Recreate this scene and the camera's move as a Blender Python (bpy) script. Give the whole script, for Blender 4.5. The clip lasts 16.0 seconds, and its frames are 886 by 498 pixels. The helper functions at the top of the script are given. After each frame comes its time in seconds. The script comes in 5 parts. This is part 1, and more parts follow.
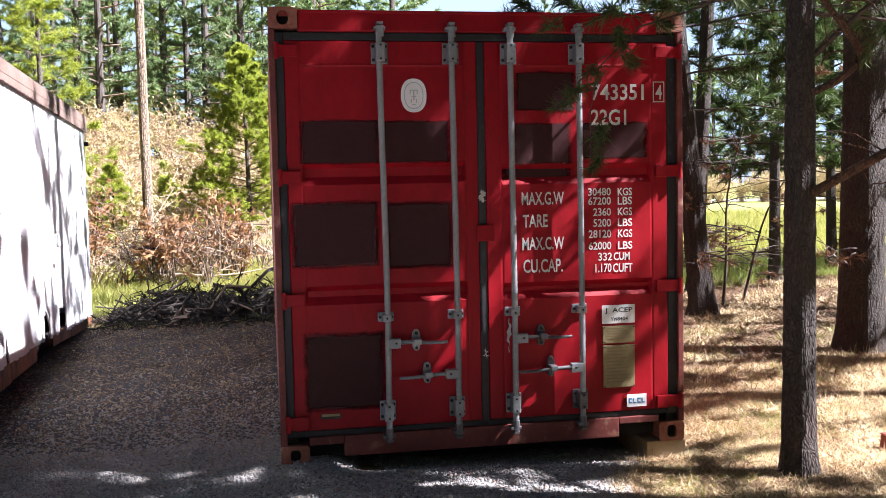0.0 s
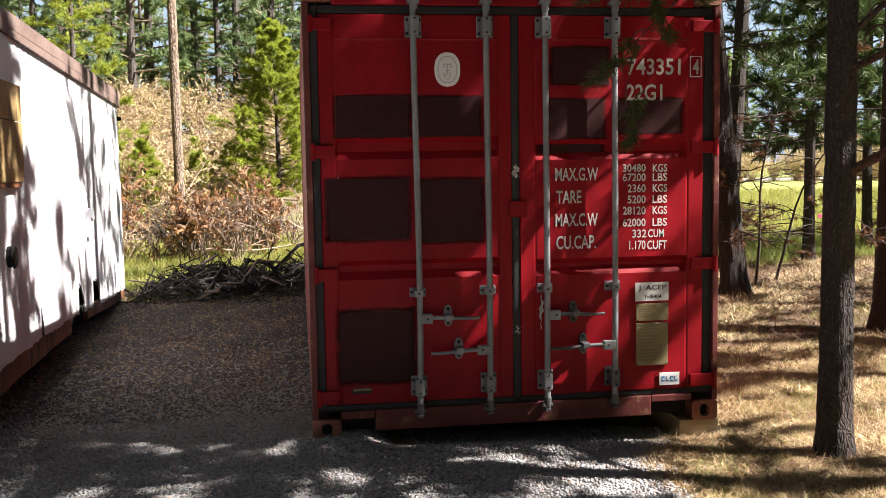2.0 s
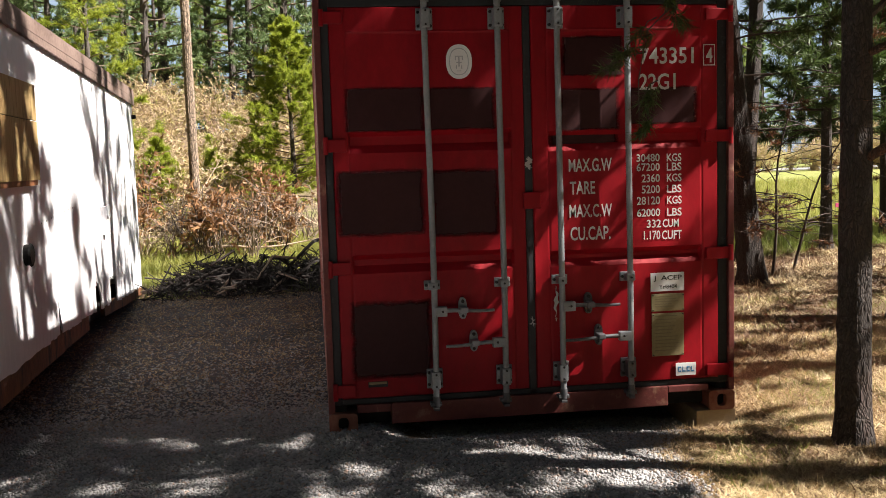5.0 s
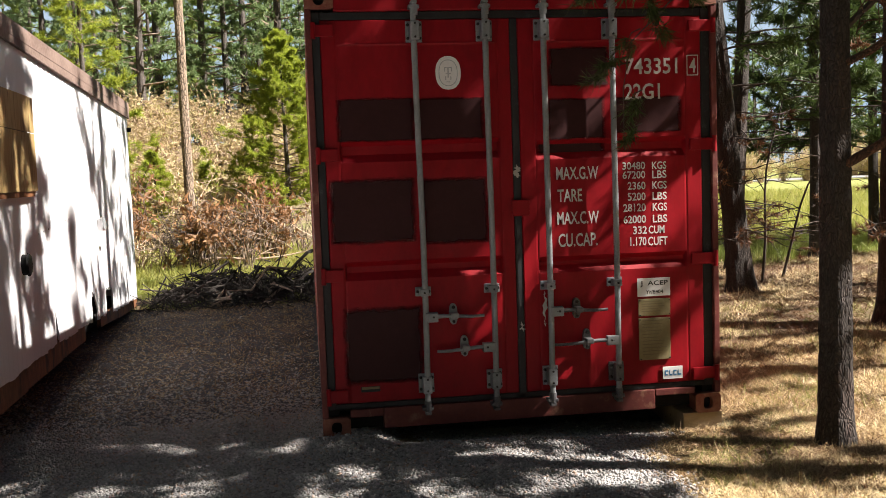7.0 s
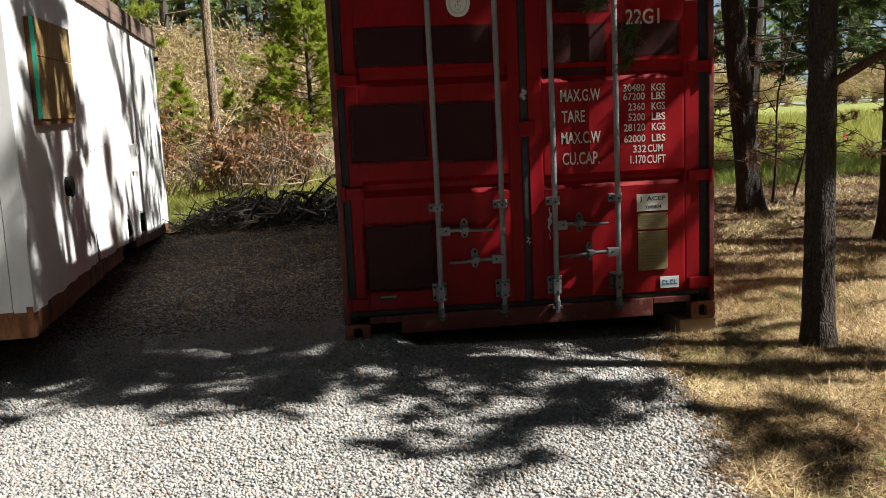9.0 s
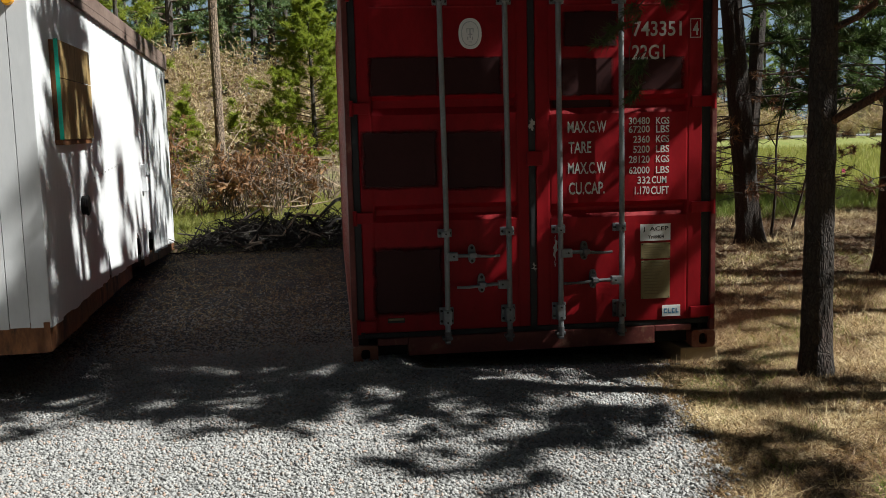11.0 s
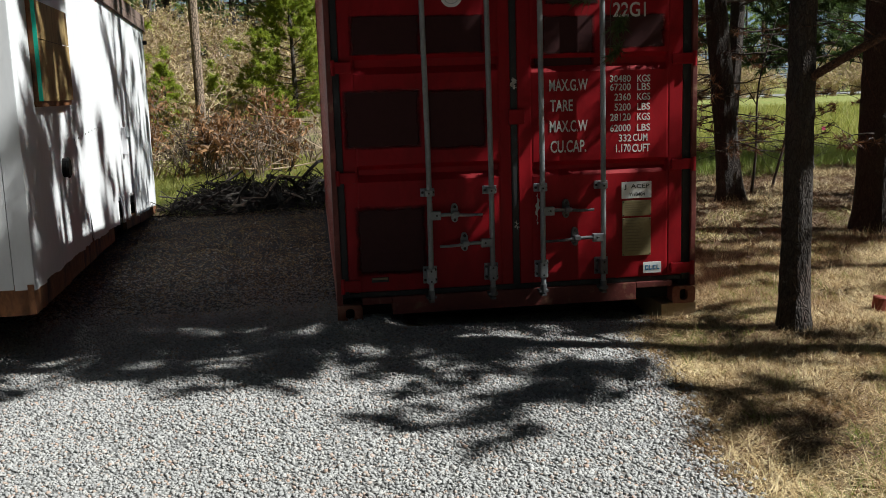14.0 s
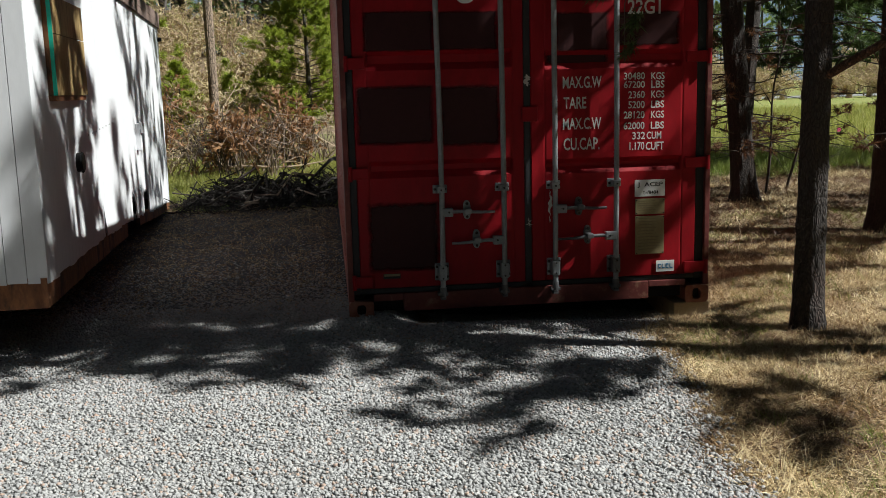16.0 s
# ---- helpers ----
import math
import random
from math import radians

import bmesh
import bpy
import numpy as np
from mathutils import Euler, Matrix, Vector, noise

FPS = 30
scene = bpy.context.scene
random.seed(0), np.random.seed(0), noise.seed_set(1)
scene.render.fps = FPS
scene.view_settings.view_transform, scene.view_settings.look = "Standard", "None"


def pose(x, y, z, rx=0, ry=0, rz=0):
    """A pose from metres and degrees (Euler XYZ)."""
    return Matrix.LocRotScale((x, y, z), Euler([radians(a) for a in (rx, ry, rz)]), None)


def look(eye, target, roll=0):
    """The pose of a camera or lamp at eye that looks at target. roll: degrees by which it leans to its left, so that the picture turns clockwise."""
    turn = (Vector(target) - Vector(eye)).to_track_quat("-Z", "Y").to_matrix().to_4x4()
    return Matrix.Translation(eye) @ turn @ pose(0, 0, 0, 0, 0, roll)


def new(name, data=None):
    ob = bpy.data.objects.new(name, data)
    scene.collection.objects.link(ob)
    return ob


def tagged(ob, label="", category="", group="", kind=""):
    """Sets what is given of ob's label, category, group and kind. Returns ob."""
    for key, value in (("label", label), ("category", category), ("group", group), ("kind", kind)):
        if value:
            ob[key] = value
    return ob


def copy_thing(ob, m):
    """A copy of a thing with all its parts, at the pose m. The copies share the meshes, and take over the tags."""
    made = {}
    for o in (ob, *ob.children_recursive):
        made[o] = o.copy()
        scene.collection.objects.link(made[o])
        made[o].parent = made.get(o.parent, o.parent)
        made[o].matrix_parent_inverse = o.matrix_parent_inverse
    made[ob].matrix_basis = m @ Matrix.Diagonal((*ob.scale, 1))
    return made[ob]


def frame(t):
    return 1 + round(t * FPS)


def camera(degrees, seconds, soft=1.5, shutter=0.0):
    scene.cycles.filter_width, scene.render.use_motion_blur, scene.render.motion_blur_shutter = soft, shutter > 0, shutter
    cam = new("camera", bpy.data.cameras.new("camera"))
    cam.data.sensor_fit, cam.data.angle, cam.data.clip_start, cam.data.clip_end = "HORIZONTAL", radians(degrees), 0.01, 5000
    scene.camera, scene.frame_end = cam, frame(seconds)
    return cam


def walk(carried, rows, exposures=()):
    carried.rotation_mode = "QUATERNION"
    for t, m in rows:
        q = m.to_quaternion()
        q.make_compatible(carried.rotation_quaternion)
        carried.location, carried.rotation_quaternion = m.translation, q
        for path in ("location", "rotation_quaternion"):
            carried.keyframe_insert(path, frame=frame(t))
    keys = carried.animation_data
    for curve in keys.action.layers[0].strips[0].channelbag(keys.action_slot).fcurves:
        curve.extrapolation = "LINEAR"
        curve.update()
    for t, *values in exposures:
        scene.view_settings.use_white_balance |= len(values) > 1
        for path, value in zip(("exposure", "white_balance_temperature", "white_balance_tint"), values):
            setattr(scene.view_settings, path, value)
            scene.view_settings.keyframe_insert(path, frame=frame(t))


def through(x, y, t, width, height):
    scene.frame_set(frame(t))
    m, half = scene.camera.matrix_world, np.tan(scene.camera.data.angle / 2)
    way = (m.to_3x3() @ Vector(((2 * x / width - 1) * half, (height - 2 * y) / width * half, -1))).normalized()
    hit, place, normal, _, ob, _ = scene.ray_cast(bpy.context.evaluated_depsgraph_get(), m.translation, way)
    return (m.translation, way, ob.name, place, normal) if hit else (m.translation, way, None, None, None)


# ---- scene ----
import collections

# ---- camera and its way ----
cam = camera(49.6, 16.0, soft=0.65)
PATH = [
    (0, (-0.021, -5.445, 1.577), (0.332, -3.481, 1.448), -1.2),
    (0.5, (-0.026, -5.451, 1.572), (0.262, -3.475, 1.449), -1.5),
    (1, (-0.021, -5.424, 1.567), (0.277, -3.451, 1.431), -1.6),
    (1.5, (-0.029, -5.419, 1.57), (0.255, -3.445, 1.417), -1.5),
    (2, (-0.042, -5.417, 1.565), (0.252, -3.446, 1.39), -0.9),
    (2.5, (-0.04, -5.416, 1.554), (0.194, -3.439, 1.369), -0.5),
    (3, (-0.027, -5.45, 1.55), (0.24, -3.48, 1.331), -0.5),
    (3.5, (-0.035, -5.441, 1.553), (0.194, -3.462, 1.368), -0.5),
    (4, (-0.035, -5.398, 1.556), (0.231, -3.425, 1.366), -1.2),
    (4.5, (-0.031, -5.407, 1.553), (0.248, -3.434, 1.37), -1.2),
    (5, (-0.031, -5.414, 1.552), (0.23, -3.44, 1.367), -1.7),
    (5.2, (-0.03, -5.416, 1.555), (0.238, -3.442, 1.37), -1.9),
    (7.3, (-0.022, -5.603, 1.515), (0.251, -3.628, 1.357), -2.0),
    (7.5, (-0.06, -5.671, 1.506), (0.21, -3.697, 1.337), -1.8),
    (8, (-0.066, -5.786, 1.503), (0.197, -3.814, 1.297), -1.0),
    (8.5, (0.03, -5.887, 1.501), (0.194, -3.91, 1.254), -2.8),
    (9, (0.0, -5.976, 1.503), (0.213, -4.01, 1.197), -2.6),
    (9.2, (-0.042, -6.002, 1.534), (0.172, -4.035, 1.241), -3.1),
    (11.3, (-0.084, -6.162, 1.522), (0.141, -4.191, 1.268), -1.2),
    (11.5, (-0.08, -6.19, 1.503), (0.153, -4.221, 1.245), -1.2),
    (12, (-0.086, -6.174, 1.488), (0.189, -4.219, 1.167), -1.3),
    (12.5, (-0.092, -6.17, 1.492), (0.16, -4.217, 1.144), -1.5),
    (13, (-0.086, -6.166, 1.491), (0.152, -4.214, 1.127), -1.4),
    (13.5, (-0.084, -6.159, 1.5), (0.173, -4.21, 1.135), -1.4),
    (14, (-0.09, -6.15, 1.513), (0.163, -4.194, 1.179), -1.8),
    (14.5, (-0.091, -6.138, 1.527), (0.131, -4.175, 1.216), -2.0),
    (15, (-0.089, -6.147, 1.495), (0.125, -4.183, 1.181), -1.8),
    (15.5, (-0.073, -6.143, 1.492), (0.135, -4.181, 1.16), -1.8),
    (16, (-0.086, -6.143, 1.49), (0.141, -4.184, 1.157), -1.5),
]
walk(cam, [(t, look(eye, target, roll)) for t, eye, target, roll in PATH],
     exposures=[(0.0, 2.4, 5950, 19), (1.0, 2.1, 6300, 17), (2.0, 1.95, 6600, 15), (3.5, 1.7, 6750, 14), (5.2, 1.65, 6800, 13), (7.5, 1.75, 6850, 12),
                (8.2, 1.6, 6800, 9), (9.0, 1.1, 6650, 6), (11.5, 0.65, 6250, 4), (16.0, 0.62, 6150, 4)])

# ---- world and sun ----
SUN = Vector((1.0, -0.30, 1.11)).normalized()      # towards the sun
world = bpy.data.worlds.new("sky_world")
scene.world = world
world.use_nodes = True
wn = world.node_tree
wn.nodes.clear()
sky = wn.nodes.new("ShaderNodeTexSky")
sky.sky_type = "NISHITA"
sky.sun_disc = False
sky.sun_elevation = math.asin(SUN.z)
sky.sun_rotation = math.atan2(SUN.x, SUN.y)
sky.air_density, sky.dust_density, sky.ozone_density = 1.0, 1.2, 1.0
wbg = wn.nodes.new("ShaderNodeBackground")
wbg.inputs["Strength"].default_value = 0.008
wout = wn.nodes.new("ShaderNodeOutputWorld")
wn.links.new(sky.outputs[0], wbg.inputs[0])
wn.links.new(wbg.outputs[0], wout.inputs[0])

sun_data = bpy.data.lights.new("sun", "SUN")
sun_data.energy, sun_data.angle, sun_data.color = 5.0, radians(0.53), (1.0, 0.965, 0.91)
sun_lamp = new("sun", sun_data)
sun_lamp.matrix_world = look(tuple(SUN * 40), (0, 0, 0))


# ---- materials ----
def nodes_of(name):
    m = bpy.data.materials.new(name)
    m.use_nodes = True
    t = m.node_tree
    return m, t, t.nodes["Principled BSDF"], t.nodes["Material Output"]


def add(t, kind, **values):
    n = t.nodes.new(kind)
    for k, v in values.items():
        n.inputs[k].default_value = v
    return n


def noise_node(t, vec, scale, detail=4.0, rough=0.6):
    n = add(t, "ShaderNodeTexNoise", Scale=scale, Detail=detail, Roughness=rough)
    t.links.new(vec, n.inputs["Vector"])
    return n.outputs["Fac"]


def ramp(t, fac, lo, hi):
    n = t.nodes.new("ShaderNodeMapRange")
    n.inputs["From Min"].default_value, n.inputs["From Max"].default_value = lo, hi
    t.links.new(fac, n.inputs["Value"])
    return n.outputs["Result"]


def mix(t, fac, a, b):
    n = t.nodes.new("ShaderNodeMix")
    n.data_type = "RGBA"
    for sock, v in ((n.inputs[6], a), (n.inputs[7], b)):
        if isinstance(v, tuple):
            sock.default_value = (*v, 1)
        else:
            t.links.new(v, sock)
    if isinstance(fac, float):
        n.inputs[0].default_value = fac
    else:
        t.links.new(fac, n.inputs[0])
    return n.outputs[2]


def place_of(t, stretch=(1, 1, 1)):
    g = t.nodes.new("ShaderNodeNewGeometry")
    m = t.nodes.new("ShaderNodeVectorMath")
    m.operation = "MULTIPLY"
    m.inputs[1].default_value = stretch
    t.links.new(g.outputs["Position"], m.inputs[0])
    return m.outputs[0]


def bump_to(t, bsdf, height, strength, distance):
    b = add(t, "ShaderNodeBump", Strength=strength, Distance=distance)
    t.links.new(height, b.inputs["Height"])
    t.links.new(b.outputs[0], bsdf.inputs["Normal"])


def surface(name, a, b, spots=None, broad=3.0, fine=60.0, rough=0.7, metal=0.0, bump=0.3, depth=0.004,
            stretch=(1, 1, 1), spot_scale=14.0, spot_range=(0.6, 0.7), vary=0.0, islands=False, gloss=0.5):
    """Two colours mixed at a broad and a fine scale, spots of a third, fine relief."""
    m, t, p, _ = nodes_of(name)
    vec = place_of(t, stretch)
    big, small = noise_node(t, vec, broad), noise_node(t, vec, fine, 5.0, 0.7)
    both = t.nodes.new("ShaderNodeMath")
    both.operation = "MULTIPLY_ADD"
    both.inputs[1].default_value = 0.45
    t.links.new(small, both.inputs[0])
    half = t.nodes.new("ShaderNodeMath")
    half.operation = "MULTIPLY"
    half.inputs[1].default_value = 0.55
    t.links.new(big, half.inputs[0])
    t.links.new(half.outputs[0], both.inputs[2])
    col = mix(t, ramp(t, both.outputs[0], 0.36, 0.64), a, b)
    if spots:
        col = mix(t, ramp(t, noise_node(t, vec, spot_scale, 6.0, 0.7), *spot_range), col, spots)
    if vary:
        if islands:
            r = t.nodes.new("ShaderNodeNewGeometry").outputs["Random Per Island"]
        else:
            r = t.nodes.new("ShaderNodeObjectInfo").outputs["Random"]
        h = t.nodes.new("ShaderNodeHueSaturation")
        t.links.new(ramp(t, r, 0, 1), h.inputs["Value"])
        mr = h.inputs["Value"].links[0].from_node
        mr.inputs["To Min"].default_value, mr.inputs["To Max"].default_value = 1 - vary, 1 + vary
        t.links.new(col, h.inputs["Color"])
        col = h.outputs[0]
    t.links.new(col, p.inputs["Base Color"])
    p.inputs["Roughness"].default_value, p.inputs["Metallic"].default_value = rough, metal
    p.inputs["Specular IOR Level"].default_value = gloss
    bump_to(t, p, small, bump, depth)
    return m


def foliage(name, a, b, c, through=0.35):
    """Needles and blades: colour by blade, part of the light passes through."""
    m, t, p, out = nodes_of(name)
    r = t.nodes.new("ShaderNodeNewGeometry").outputs["Random Per Island"]
    vec = place_of(t)
    col = mix(t, ramp(t, r, 0.0, 1.0), a, b)
    col = mix(t, ramp(t, noise_node(t, vec, 1.7, 3.0), 0.48, 0.72), col, c)
    t.links.new(col, p.inputs["Base Color"])
    p.inputs["Roughness"].default_value = 0.55
    tr = t.nodes.new("ShaderNodeBsdfTranslucent")
    t.links.new(col, tr.inputs["Color"])
    ms = t.nodes.new("ShaderNodeMixShader")
    ms.inputs[0].default_value = through
    t.links.new(p.outputs[0], ms.inputs[1])
    t.links.new(tr.outputs[0], ms.inputs[2])
    t.links.new(ms.outputs[0], out.inputs["Surface"])
    return m


def bark(name, a, b, c, cell=42.0):
    """Plated bark: dark furrows between upright scales."""
    m, t, p, _ = nodes_of(name)
    vec = place_of(t, (1, 1, 0.4))
    wob = add(t, "ShaderNodeTexNoise", Scale=9.0, Detail=3.0)
    t.links.new(vec, wob.inputs["Vector"])
    mixv = t.nodes.new("ShaderNodeVectorMath")
    mixv.operation = "MULTIPLY_ADD"
    mixv.inputs[1].default_value = (0.09, 0.09, 0.09)
    t.links.new(wob.outputs["Color"], mixv.inputs[0])
    t.links.new(vec, mixv.inputs[2])
    vo = add(t, "ShaderNodeTexVoronoi", Scale=cell)
    vo.feature = "DISTANCE_TO_EDGE"
    t.links.new(mixv.outputs[0], vo.inputs["Vector"])
    fine = noise_node(t, vec, 90.0, 5.0, 0.7)
    col = mix(t, ramp(t, fine, 0.3, 0.7), a, b)
    col = mix(t, ramp(t, noise_node(t, vec, 5.0), 0.55, 0.7), col, c)
    col = mix(t, ramp(t, vo.outputs["Distance"], 0.09, 0.0), col, (0.02, 0.016, 0.014))
    t.links.new(col, p.inputs["Base Color"])
    p.inputs["Roughness"].default_value = 0.95
    h = t.nodes.new("ShaderNodeMath")
    h.operation = "MULTIPLY_ADD"
    h.inputs[1].default_value = 0.35
    t.links.new(fine, h.inputs[0])
    t.links.new(ramp(t, vo.outputs["Distance"], 0.0, 0.3), h.inputs[2])
    bump_to(t, p, h.outputs[0], 0.8, 0.009)
    return m


def ground_paint():
    """Needle litter and dry grass, greener out on the meadow."""
    m, t, p, _ = nodes_of("litter_and_meadow")
    vec = place_of(t)
    fine, mid, big = noise_node(t, vec, 55.0, 6.0, 0.75), noise_node(t, vec, 6.0), noise_node(t, vec, 0.7)
    dry = mix(t, ramp(t, fine, 0.3, 0.7), (0.05, 0.03, 0.017), (0.26, 0.185, 0.10))
    dry = mix(t, ramp(t, mid, 0.48, 0.62), dry, (0.10, 0.052, 0.028))
    dry = mix(t, ramp(t, big, 0.55, 0.7), dry, (0.13, 0.135, 0.04))
    green = mix(t, ramp(t, mid, 0.35, 0.65), (0.13, 0.19, 0.035), (0.30, 0.31, 0.08))
    green = mix(t, ramp(t, big, 0.45, 0.75), green, (0.34, 0.30, 0.11))
    sep = t.nodes.new("ShaderNodeSeparateXYZ")
    t.links.new(vec, sep.inputs[0])
    wob = t.nodes.new("ShaderNodeMath")
    wob.operation = "MULTIPLY_ADD"
    wob.inputs[1].default_value = 3.0
    t.links.new(big, wob.inputs[0])
    t.links.new(sep.outputs["Y"], wob.inputs[2])
    col = mix(t, ramp(t, wob.outputs[0], 9.0, 11.5), dry, green)
    bank = mix(t, ramp(t, mid, 0.35, 0.65), (0.13, 0.09, 0.055), (0.26, 0.19, 0.12))
    bank = mix(t, ramp(t, big, 0.5, 0.7), bank, (0.15, 0.16, 0.05))
    side = t.nodes.new("ShaderNodeMath")
    side.operation = "MULTIPLY_ADD"
    side.inputs[1].default_value = 4.0
    t.links.new(big, side.inputs[0])
    t.links.new(sep.outputs["X"], side.inputs[2])
    far = t.nodes.new("ShaderNodeMath")
    far.operation = "MULTIPLY"
    t.links.new(ramp(t, side.outputs[0], 8.0, 5.0), far.inputs[0])
    t.links.new(ramp(t, wob.outputs[0], 16.0, 20.0), far.inputs[1])
    col = mix(t, far.outputs[0], col, bank)
    t.links.new(col, p.inputs["Base Color"])
    p.inputs["Roughness"].default_value = 0.95
    bump_to(t, p, fine, 0.8, 0.03)
    return m


def gravel_paint(name, fine_bed):
    """Crushed grey rock with rusty and pale pieces."""
    m, t, p, _ = nodes_of(name)
    vec = place_of(t)
    if fine_bed:
        vo = add(t, "ShaderNodeTexVoronoi", Scale=48.0)
        t.links.new(vec, vo.inputs["Vector"])
        sep = t.nodes.new("ShaderNodeSeparateColor")
        t.links.new(vo.outputs["Color"], sep.inputs[0])
        r, edge = sep.outputs[0], vo.outputs["Distance"]
    else:
        r = t.nodes.new("ShaderNodeNewGeometry").outputs["Random Per Island"]
        edge = noise_node(t, vec, 160.0)
    cr = t.nodes.new("ShaderNodeValToRGB")
    el = cr.color_ramp.elements
    el[0].position, el[0].color = 0.0, (0.23, 0.225, 0.225, 1)
    el[1].position, el[1].color = 1.0, (0.47, 0.456, 0.445, 1)
    for pos, c in ((0.25, (0.31, 0.305, 0.303)), (0.62, (0.38, 0.373, 0.366)), (0.80, (0.41, 0.398, 0.387)), (0.86, (0.40, 0.28, 0.22)), (0.91, (0.36, 0.30, 0.26)), (0.93, (0.42, 0.402, 0.385))):
        e = el.new(pos)
        e.color = (*c, 1)
    t.links.new(r, cr.inputs[0])
    col = mix(t, ramp(t, noise_node(t, vec, 1.3), 0.55, 0.75), cr.outputs[0], (0.26, 0.235, 0.215))
    col = mix(t, 0.75, col, cr.outputs[0])
    if fine_bed:
        col = mix(t, ramp(t, edge, 0.2, 0.75), col, (0.15, 0.145, 0.142))
        col = mix(t, 0.4, col, (0.09, 0.088, 0.086))
    t.links.new(col, p.inputs["Base Color"])
    p.inputs["Roughness"].default_value = 0.85
    bump_to(t, p, edge, 0.9 if fine_bed else 0.3, -0.012 if fine_bed else 0.003)
    return m


def cover_paint():
    """Dark brown paint rolled over old lettering, thinning out unevenly at its edges."""
    m = surface("dark_cover_paint", (0.030, 0.008, 0.009), (0.046, 0.013, 0.014), (0.08, 0.018, 0.018), broad=2.0, fine=26, rough=0.6, bump=0.1, spot_scale=3.0, spot_range=(0.6, 0.85), gloss=0.2)
    t = m.node_tree
    p, out = t.nodes["Principled BSDF"], t.nodes["Material Output"]
    sep = t.nodes.new("ShaderNodeSeparateXYZ")
    t.links.new(t.nodes.new("ShaderNodeTexCoord").outputs["Generated"], sep.inputs[0])
    sides = []
    for axis in ("X", "Z"):
        pp = t.nodes.new("ShaderNodeMath")
        pp.operation = "PINGPONG"
        pp.inputs[1].default_value = 0.5
        t.links.new(sep.outputs[axis], pp.inputs[0])
        sides.append(pp.outputs[0])
    near = t.nodes.new("ShaderNodeMath")
    near.operation = "MINIMUM"
    t.links.new(sides[0], near.inputs[0])
    t.links.new(sides[1], near.inputs[1])
    wob = t.nodes.new("ShaderNodeMath")
    wob.operation = "MULTIPLY_ADD"
    wob.inputs[1].default_value = -0.12
    t.links.new(noise_node(t, place_of(t), 16.0, 6.0, 0.7), wob.inputs[0])
    t.links.new(near.outputs[0], wob.inputs[2])
    cover = ramp(t, wob.outputs[0], -0.055, 0.02)
    ms = t.nodes.new("ShaderNodeMixShader")
    t.links.new(cover, ms.inputs[0])
    t.links.new(t.nodes.new("ShaderNodeBsdfTransparent").outputs[0], ms.inputs[1])
    t.links.new(p.outputs[0], ms.inputs[2])
    t.links.new(ms.outputs[0], out.inputs["Surface"])
    return m


PATCH = cover_paint()
RED = surface("red_container_paint", (0.215, 0.003, 0.008), (0.315, 0.004, 0.011), (0.19, 0.006, 0.008), broad=1.6, fine=22, rough=0.5, bump=0.10, depth=0.003, stretch=(1, 1, 0.45), spot_scale=4.0, spot_range=(0.58, 0.8), gloss=0.22)
RED_WORN = surface("worn_red_paint", (0.09, 0.014, 0.013), (0.17, 0.035, 0.027), (0.28, 0.15, 0.095), broad=3, fine=30, rough=0.6, bump=0.2, spot_scale=6, spot_range=(0.57, 0.70))
RED_SIDE = surface("side_red_paint", (0.19, 0.018, 0.015), (0.25, 0.035, 0.022), (0.12, 0.04, 0.02), broad=1.2, fine=18, rough=0.5, bump=0.12, spot_scale=3, spot_range=(0.55, 0.75))
RUBBER = surface("black_rubber_gasket", (0.008, 0.009, 0.011), (0.02, 0.022, 0.026), (0.05, 0.055, 0.06), broad=4, fine=40, rough=0.6, bump=0.2)
GALV = surface("galvanised_steel", (0.19, 0.205, 0.22), (0.30, 0.315, 0.33), (0.11, 0.09, 0.08), broad=7, fine=70, rough=0.55, metal=0.35, bump=0.15, depth=0.002, spot_range=(0.62, 0.74))
GALV_DARK = surface("greased_steel", (0.07, 0.07, 0.075), (0.16, 0.16, 0.17), (0.09, 0.05, 0.03), broad=9, fine=70, rough=0.5, metal=0.4, bump=0.2)
BOLT = surface("dark_bolt_steel", (0.012, 0.012, 0.014), (0.04, 0.035, 0.032), rough=0.6, metal=0.3)
WHITE_INK = surface("white_stencil_paint", (0.50, 0.48, 0.46), (0.60, 0.59, 0.57), (0.34, 0.20, 0.19), broad=5, fine=50, rough=0.6, bump=0.05, spot_scale=30, spot_range=(0.66, 0.74))
STICKER = surface("white_sticker", (0.74, 0.74, 0.74), (0.82, 0.82, 0.82), (0.6, 0.6, 0.6), broad=6, fine=60, rough=0.4, bump=0.04)
STICKER_GREY = surface("grey_sticker_print", (0.38, 0.40, 0.42), (0.52, 0.54, 0.56), rough=0.45, bump=0.05)
INK = surface("black_print", (0.012, 0.012, 0.013), (0.03, 0.03, 0.03), rough=0.5, bump=0.03)
BLUE_INK = surface("blue_print", (0.03, 0.16, 0.33), (0.05, 0.22, 0.42), rough=0.5, bump=0.03)
BRASS = surface("tarnished_plate", (0.21, 0.165, 0.08), (0.28, 0.225, 0.12), (0.15, 0.11, 0.06), broad=9, fine=70, rough=0.55, metal=0.1, bump=0.12, spot_range=(0.58, 0.75))
PLATE_PRINT = surface("plate_print", (0.165, 0.13, 0.065), (0.19, 0.15, 0.08), rough=0.6)
CAST = surface("rusty_casting_paint", (0.20, 0.045, 0.03), (0.32, 0.15, 0.10), (0.42, 0.29, 0.19), broad=3, fine=34, rough=0.7, bump=0.25, spot_scale=7, spot_range=(0.57, 0.74))
# Near-black that stands for shade in hollows, gaps and undersides.
VOID_SHADE = surface("void_shade_black", (0.010, 0.009, 0.009), (0.022, 0.02, 0.018), rough=0.9)
